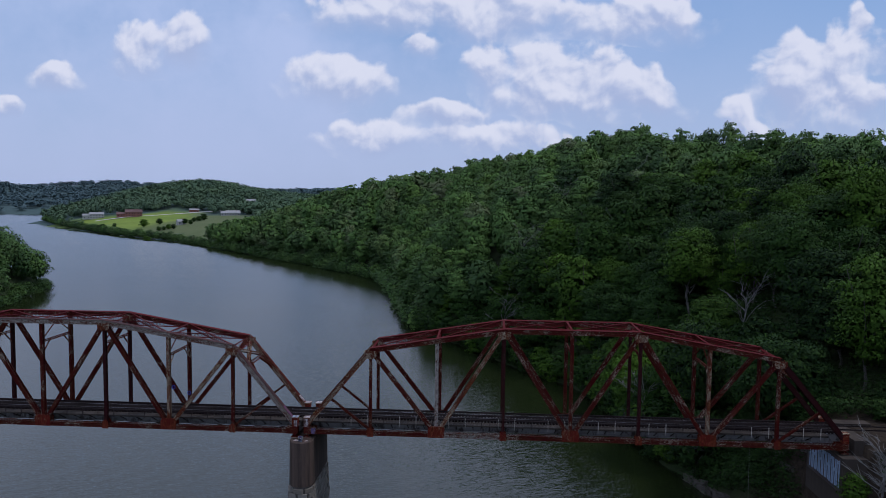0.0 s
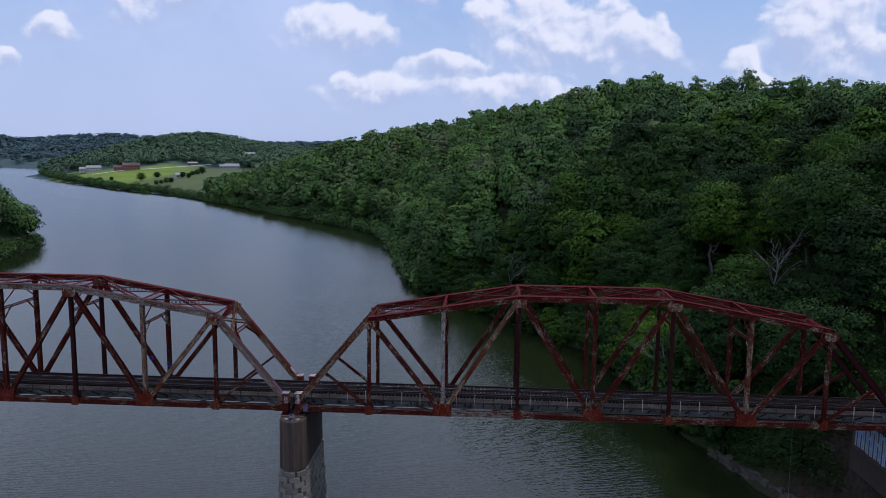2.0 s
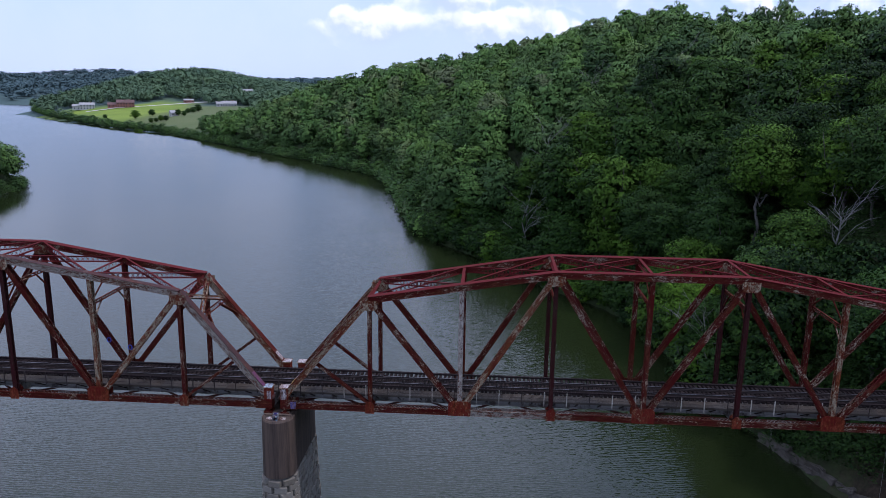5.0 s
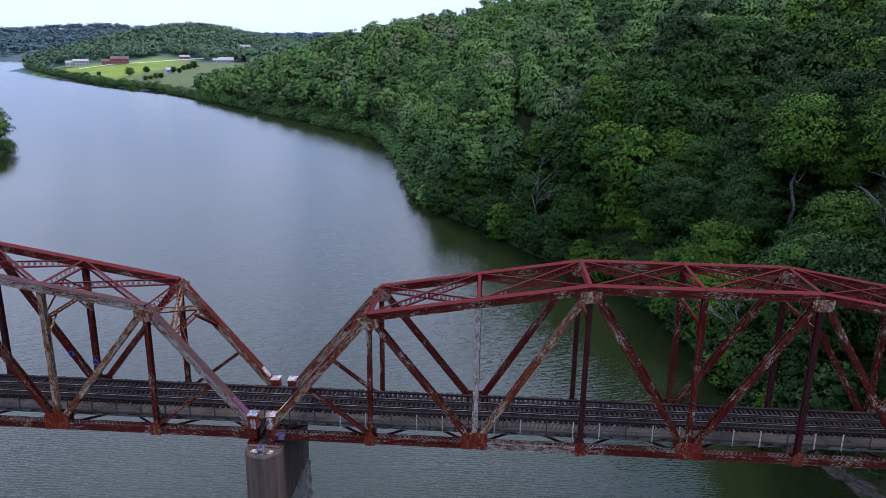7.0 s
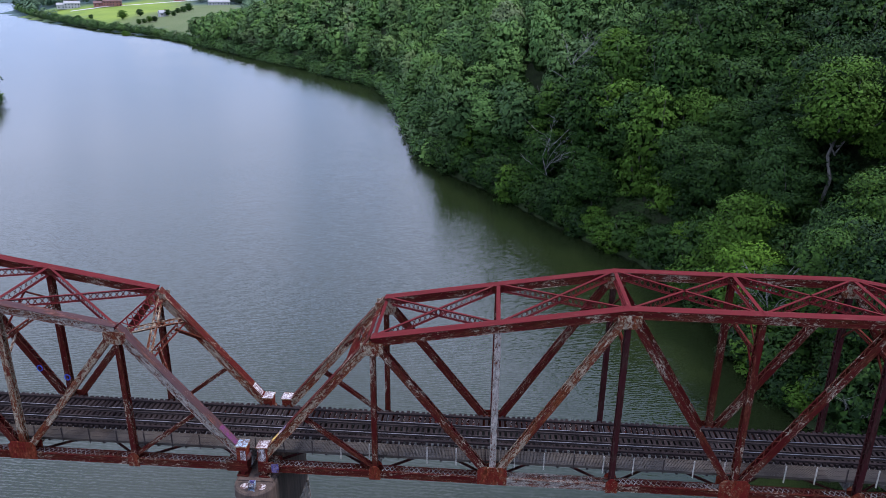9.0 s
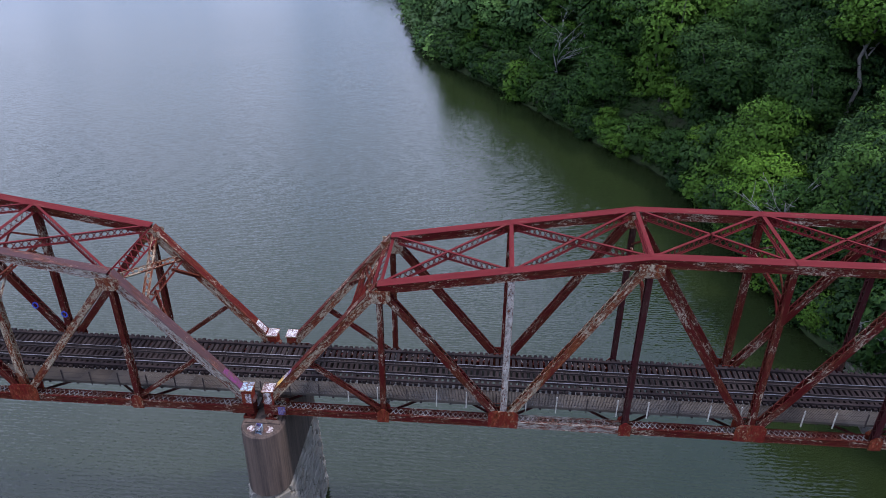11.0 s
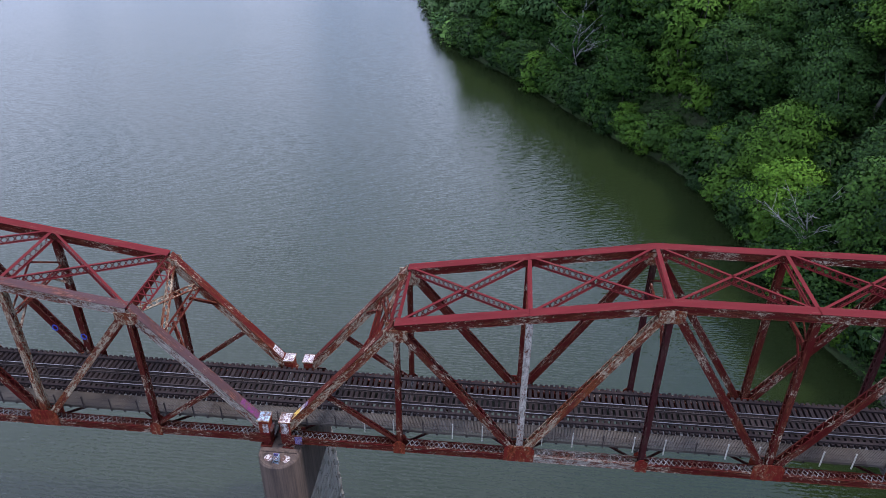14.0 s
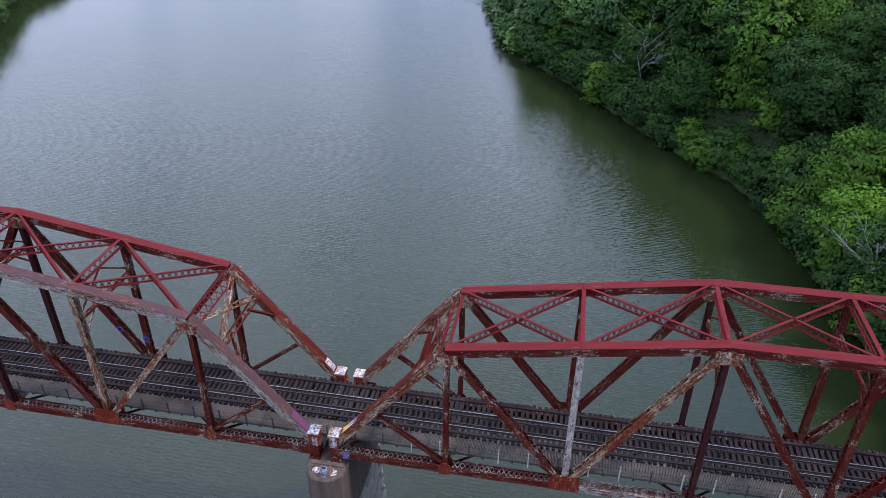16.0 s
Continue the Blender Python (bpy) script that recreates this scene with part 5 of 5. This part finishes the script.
# ---------------------------------------------------------------- rocks at the foot of the slope
def rock(x, y, z, sx, sy, sz, seed, turn):
    """A split ledge: a cluster of planes cut from a block."""
    q = random.Random(seed)
    bm = bmesh.new()
    bmesh.ops.create_cube(bm, size=2.0)
    bmesh.ops.subdivide_edges(bm, edges=bm.edges[:], cuts=7, use_grid_fill=True)
    for v in bm.verts:
        p = v.co.copy()
        v.co += Vector((noise.noise(p * 1.1 + Vector((seed * 7, 0, 0))), noise.noise(p * 1.1 + Vector((0, seed * 5, 0))), 0.6 * noise.noise(p * 0.9 + Vector((0, 0, seed * 3))))) * 0.55
        v.co += Vector((noise.noise(p * 3 + Vector((seed, 0, 9))), noise.noise(p * 3 + Vector((9, seed, 0))), 0)) * 0.16
        v.co.y += 0.14 * ((p.z * 3.3 + seed * 0.37) % 1.0) - 0.07
    ob = mesh_object("rock", bm, ROCK)
    ob.location, ob.rotation_euler, ob.scale = (x, y, z), (q.uniform(-0.25, 0.25), q.uniform(-0.35, 0.1), turn), (sx, sy, sz)
    return tagged(ob, "grey layered rock ledge at the water's edge", "rock", "bank rocks")


q = random.Random(9)
LEDGE = [(54.0, 23.5), (56.6, 16.0), (59.2, 9.2), (62.8, 1.0)]
for k in range(26):
    f = k / 25 * 2.999
    (x0, y0), (x1, y1) = LEDGE[int(f)], LEDGE[int(f) + 1]
    x, y = x0 + (x1 - x0) * (f % 1), y0 + (y1 - y0) * (f % 1)
    turn = math.atan2(y1 - y0, x1 - x0)
    rock(x + 0.35 + q.uniform(-0.2, 0.3), y + 0.15, 0.35 + q.uniform(-0.1, 0.3), q.uniform(0.9, 1.5), q.uniform(0.28, 0.45), q.uniform(0.55, 0.95), k + 1, turn + q.uniform(-0.12, 0.12))
for k in range(10):
    f = q.uniform(0.6, 2.6)
    (x0, y0), (x1, y1) = LEDGE[int(f)], LEDGE[int(f) + 1]
    x, y = x0 + (x1 - x0) * (f % 1) + q.uniform(2.4, 5.0), y0 + (y1 - y0) * (f % 1) + q.uniform(0, 2)
    rock(x, y, float(ground_height(x, y)) + 0.05, q.uniform(0.5, 1.1), q.uniform(0.3, 0.5), q.uniform(0.25, 0.5), k + 40, math.atan2(y1 - y0, x1 - x0) + q.uniform(-0.4, 0.4))
bm = bmesh.new()
block(bm, 65.8, 70.2, 2.3, 3.9, 16.1, 16.45)
tagged(mesh_object("concrete_slab", bm, GRATING), "pale concrete slab lying beside the track", "slab")

# shrubs on the cleared slope beside the abutment
for k in range(34):
    x, y = q.uniform(60, 80), q.uniform(-26, 9)
    if abs(y) < 4.5 and x > 61.5:
        continue
    z = float(ground_height(x, y))
    if z < 0.3:
        continue
    t = thing("shrub", (x, y, z - 0.3), "leafy green shrub on the abutment slope", "shrub", "slope shrubs")
    sc = q.uniform(0.55, 1.0)
    t.rotation_euler, t.scale = (0, 0, q.uniform(0, 6.28)), (sc, sc, sc * q.uniform(0.5, 0.9))
    for name, dat in (("trunk", shrub_wood), ("crown", shrub_leaves)):
        o = new(name, dat)
        o.parent = t
for k, (x, y, sc) in enumerate(((51.5, 50.5, 0.95), (56.0, 38.0, 0.75), (70.0, 58.0, 0.9), (37.0, 96.0, 0.85), (49.0, 71.0, 0.62), (45.0, 88.0, 0.6), (64.0, 44.0, 0.9))):
    tree(12 + k % 2, x, y, float(ground_height(x, y)) - 0.3, 2.1 * k, (sc, sc, sc), "bright yellow-green maple tree on the bank")
# trees at the view's edge, most added unseen to shade the track bench
for k, (x, y, sc) in enumerate(((71.5, -6.5, 0.8), (75, -9, 0.95), (79, -6.0, 1.1), (76, -12, 0.8), (82, -17, 0.95), (74, -21, 0.7), (84, -7, 0.9))):
    tree(4 + k % 2, x, y, float(ground_height(x, y)) - 0.3, 1.7 * k, (sc, sc, sc), "green deciduous tree beside the abutment")


# a tall tree that shows its grey forked trunk below the crown
def tall_tree(x, y, height, base, radius, seed):
    q = random.Random(seed)
    t = thing("tree", (x, y, float(ground_height(x, y)) - 0.3), "tall tree with a grey forked trunk under its crown", "tree", "bank trees")
    bm = bmesh.new()
    fork = limb(bm, q, (0, 0, -1), (0.4, 0.2, base), 0.30, 0.20, 4)
    for k in range(6):
        a = k * 2.4
        reach = radius * q.uniform(0.45, 0.85)
        limb(bm, q, fork + Vector((0, 0, q.uniform(-3.5, 0.5))), (reach * math.cos(a), reach * math.sin(a), base + (height - base) * q.uniform(0.1, 0.75)), 0.11, 0.03)
    part("trunk", bm, BARK_GREY, t)
    v, nrm = crown_arrays(seed, 34, 7500, radius, height, base - 3.0, 0.32, 3)
    o = new("crown", leaf_mesh("crown", v, nrm, LEAF, 3))
    o.parent = t


tall_tree(62.6, 57.5, 24, 13, 6.5, 301)


# ---------------------------------------------------------------- houses on the headland
def house(x, y, wide, deep, wall_h, roof_h, turn, wall, roof, label, wings=()):
    z = float(ground_height(x, y)) - 0.3
    h = thing("house", (x, y, z), label, "house", "houses")
    h.rotation_euler = (0, 0, radians(turn))

    def body(cx, cy, w, dp, hh, rh):
        bm = bmesh.new()
        block(bm, cx - w / 2, cx + w / 2, cy - dp / 2, cy + dp / 2, -1.0, hh)
        wl = part("wall", bm, wall, h)
        bm = bmesh.new()
        o = 0.5
        pts = [(-w / 2 - o, -dp / 2 - o, hh), (w / 2 + o, -dp / 2 - o, hh), (w / 2 + o, dp / 2 + o, hh), (-w / 2 - o, dp / 2 + o, hh), (-w / 2 - o * 0.3, 0, hh + rh), (w / 2 + o * 0.3, 0, hh + rh)]
        vv = [bm.verts.new((cx + a, cy + b, c)) for a, b, c in pts]
        for f in ((0, 1, 5, 4), (2, 3, 4, 5), (0, 4, 3), (1, 2, 5), (3, 2, 1, 0)):
            bm.faces.new([vv[i] for i in f])
        part("roof", bm, roof, h)
        n = max(2, int(w / 3.2))
        for lev in range(int(hh // 2.7)):
            for i in range(n):
                bm = bmesh.new()
                wx = cx - w / 2 + (i + 0.5) * w / n
                block(bm, wx - 0.6, wx + 0.6, cy - dp / 2 - 0.04, cy - dp / 2 + 0.02, 0.7 + lev * 2.8, 2.1 + lev * 2.8)
                part("window", bm, GLASS, h)
    body(0, 0, wide, deep, wall_h, roof_h)
    for wing in wings:
        body(*wing)
    bm = bmesh.new()
    block(bm, wide * 0.2, wide * 0.2 + 0.9, -0.5, 0.4, wall_h, wall_h + roof_h + 0.8)
    part("chimney", bm, BRICKWORK, h)
    return h


house(-480, 818, 17, 10, 5.6, 2.6, 30, SIDING, ROOF_GREY, "two-storey pale house with a grey roof on the meadow", ((-12, 1, 9, 9, 4.0, 2.2),))
house(-428, 812, 20, 12, 5.6, 3.4, 28, BRICKWORK, ROOF_RED, "large brick house with a red roof above the meadow", ((-14, 2, 12, 10, 3.2, 2.4), (3, -5, 8, 6, 5.6, 3.6)))
house(-305, 830, 18, 10, 3.4, 3.2, 20, SIDING, ROOF_GREY, "white house with a steep grey roof by the trees", ((-11, -1, 8, 9, 3.2, 2.2),))
house(-306, 672, 8, 6, 3.0, 2.4, 40, SIDING, ROOF_GREY, "small white cottage among shrubs on the meadow")
house(-332, 985, 15, 9, 5.6, 2.6, 25, SIDING, ROOF_GREY, "white house high on the wooded hill")
house(-372, 868, 12, 8, 3.2, 1.8, 28, BRICKWORK, ROOF_GREY, "low brown outbuilding beside the gravel drive")

# gravel drive up to the houses
bm = bmesh.new()
path_pts = [(-335, 905), (-352, 880), (-378, 850), (-405, 822), (-440, 796), (-470, 788)]
prev = None
for (x0, y0), (x1, y1) in zip(path_pts, path_pts[1:]):
    for k in range(8):
        x, y = x0 + (x1 - x0) * k / 8, y0 + (y1 - y0) * k / 8
        n = Vector((y0 - y1, x1 - x0, 0)).normalized() * 3.0
        pair = [bm.verts.new((x + e * n.x, y + e * n.y, float(ground_height(x + e * n.x, y + e * n.y)) + 0.25)) for e in (-1, 1)]
        if prev:
            bm.faces.new((prev[0], pair[0], pair[1], prev[1]))
        prev = pair
tagged(mesh_object("road", bm, GRAVEL), "pale gravel drive leading to the houses", "road", kind="structure")

# single trees and hedges on the meadow
for k, (ang, dist, sc) in enumerate(((-0.545, 770, 0.95), (-0.528, 790, 0.5), (-0.505, 690, 0.75), (-0.485, 762, 0.9), (-0.462, 778, 0.85), (-0.480, 662, 0.9), (-0.447, 636, 1.0), (-0.425, 760, 0.6),
                                    (-0.456, 720, 0.55), (-0.449, 722, 0.6), (-0.442, 724, 0.65), (-0.463, 716, 0.5), (-0.405, 800, 0.8), (-0.398, 812, 0.85), (-0.412, 790, 0.7), (-0.417, 748, 0.55))):
    x, y = 22 + ang * dist, dist - 89
    tree(4 if k % 2 else 5, x, y, float(ground_height(x, y)) - 0.3, k * 0.9, (sc * 1.25, sc * 1.25, sc), "round-crowned tree standing on the mown meadow")

# ---------------------------------------------------------------- masonry of the pier, block by block
stone_mesh = None
rng = random.Random(21)
outline = stadium(7.4, 1.0, 10)
for course in range(14):
    z = 0.30 + course * 0.62
    rad = 1.95 + (1.28 - 1.95) * (z + 5.0) / (JACKET + 5.0) + 0.02
    prof = [(x * rad, y - (-3.7 if y < 0 else 3.7) + (-3.7 if y < 0 else 3.7) + (y - (3.7 if y > 0 else -3.7)) * (rad - 1.0) if abs(y) > 3.7 else y) for x, y in outline]
    length = [0.0]
    for (x0, y0), (x1, y1) in zip(prof, prof[1:] + prof[:1]):
        length.append(length[-1] + math.hypot(x1 - x0, y1 - y0))
    count = int(length[-1] / 1.22)
    for k in range(count):
        u = (k + 0.5 * (course % 2) + rng.uniform(-0.08, 0.08)) / count * length[-1] % length[-1]
        i = max(j for j in range(len(prof)) if length[j] <= u)
        f = (u - length[i]) / (length[i + 1] - length[i])
        (x0, y0), (x1, y1) = prof[i], prof[(i + 1) % len(prof)]
        if stone_mesh is None:
            bm = bmesh.new()
            bmesh.ops.create_cube(bm, size=1.0)
            bmesh.ops.bevel(bm, geom=bm.edges[:], offset=0.07, segments=1, affect="EDGES")
            o = part("stone", bm, STONE, pier)
            stone_mesh = o.data
        else:
            o = new("stone", stone_mesh)
            o.parent = pier
        o.location = (x0 + (x1 - x0) * f, y0 + (y1 - y0) * f, z)
        o.rotation_euler = (0, 0, math.atan2(y1 - y0, x1 - x0))
        o.scale = (length[-1] / count * rng.uniform(0.86, 0.97), 0.42 + rng.uniform(-0.05, 0.14), 0.585)

# a rope that hangs from the chord
bm = bmesh.new()
tube(bm, (53.6, AXIS - HALF, BOTTOM - 0.25), (53.7, AXIS - HALF - 0.1, 5.2), 0.012, 0.012, 5)
tagged(mesh_object("rope", bm, DEAD_WOOD), "thin pale rope hanging below the bridge chord", "rope")
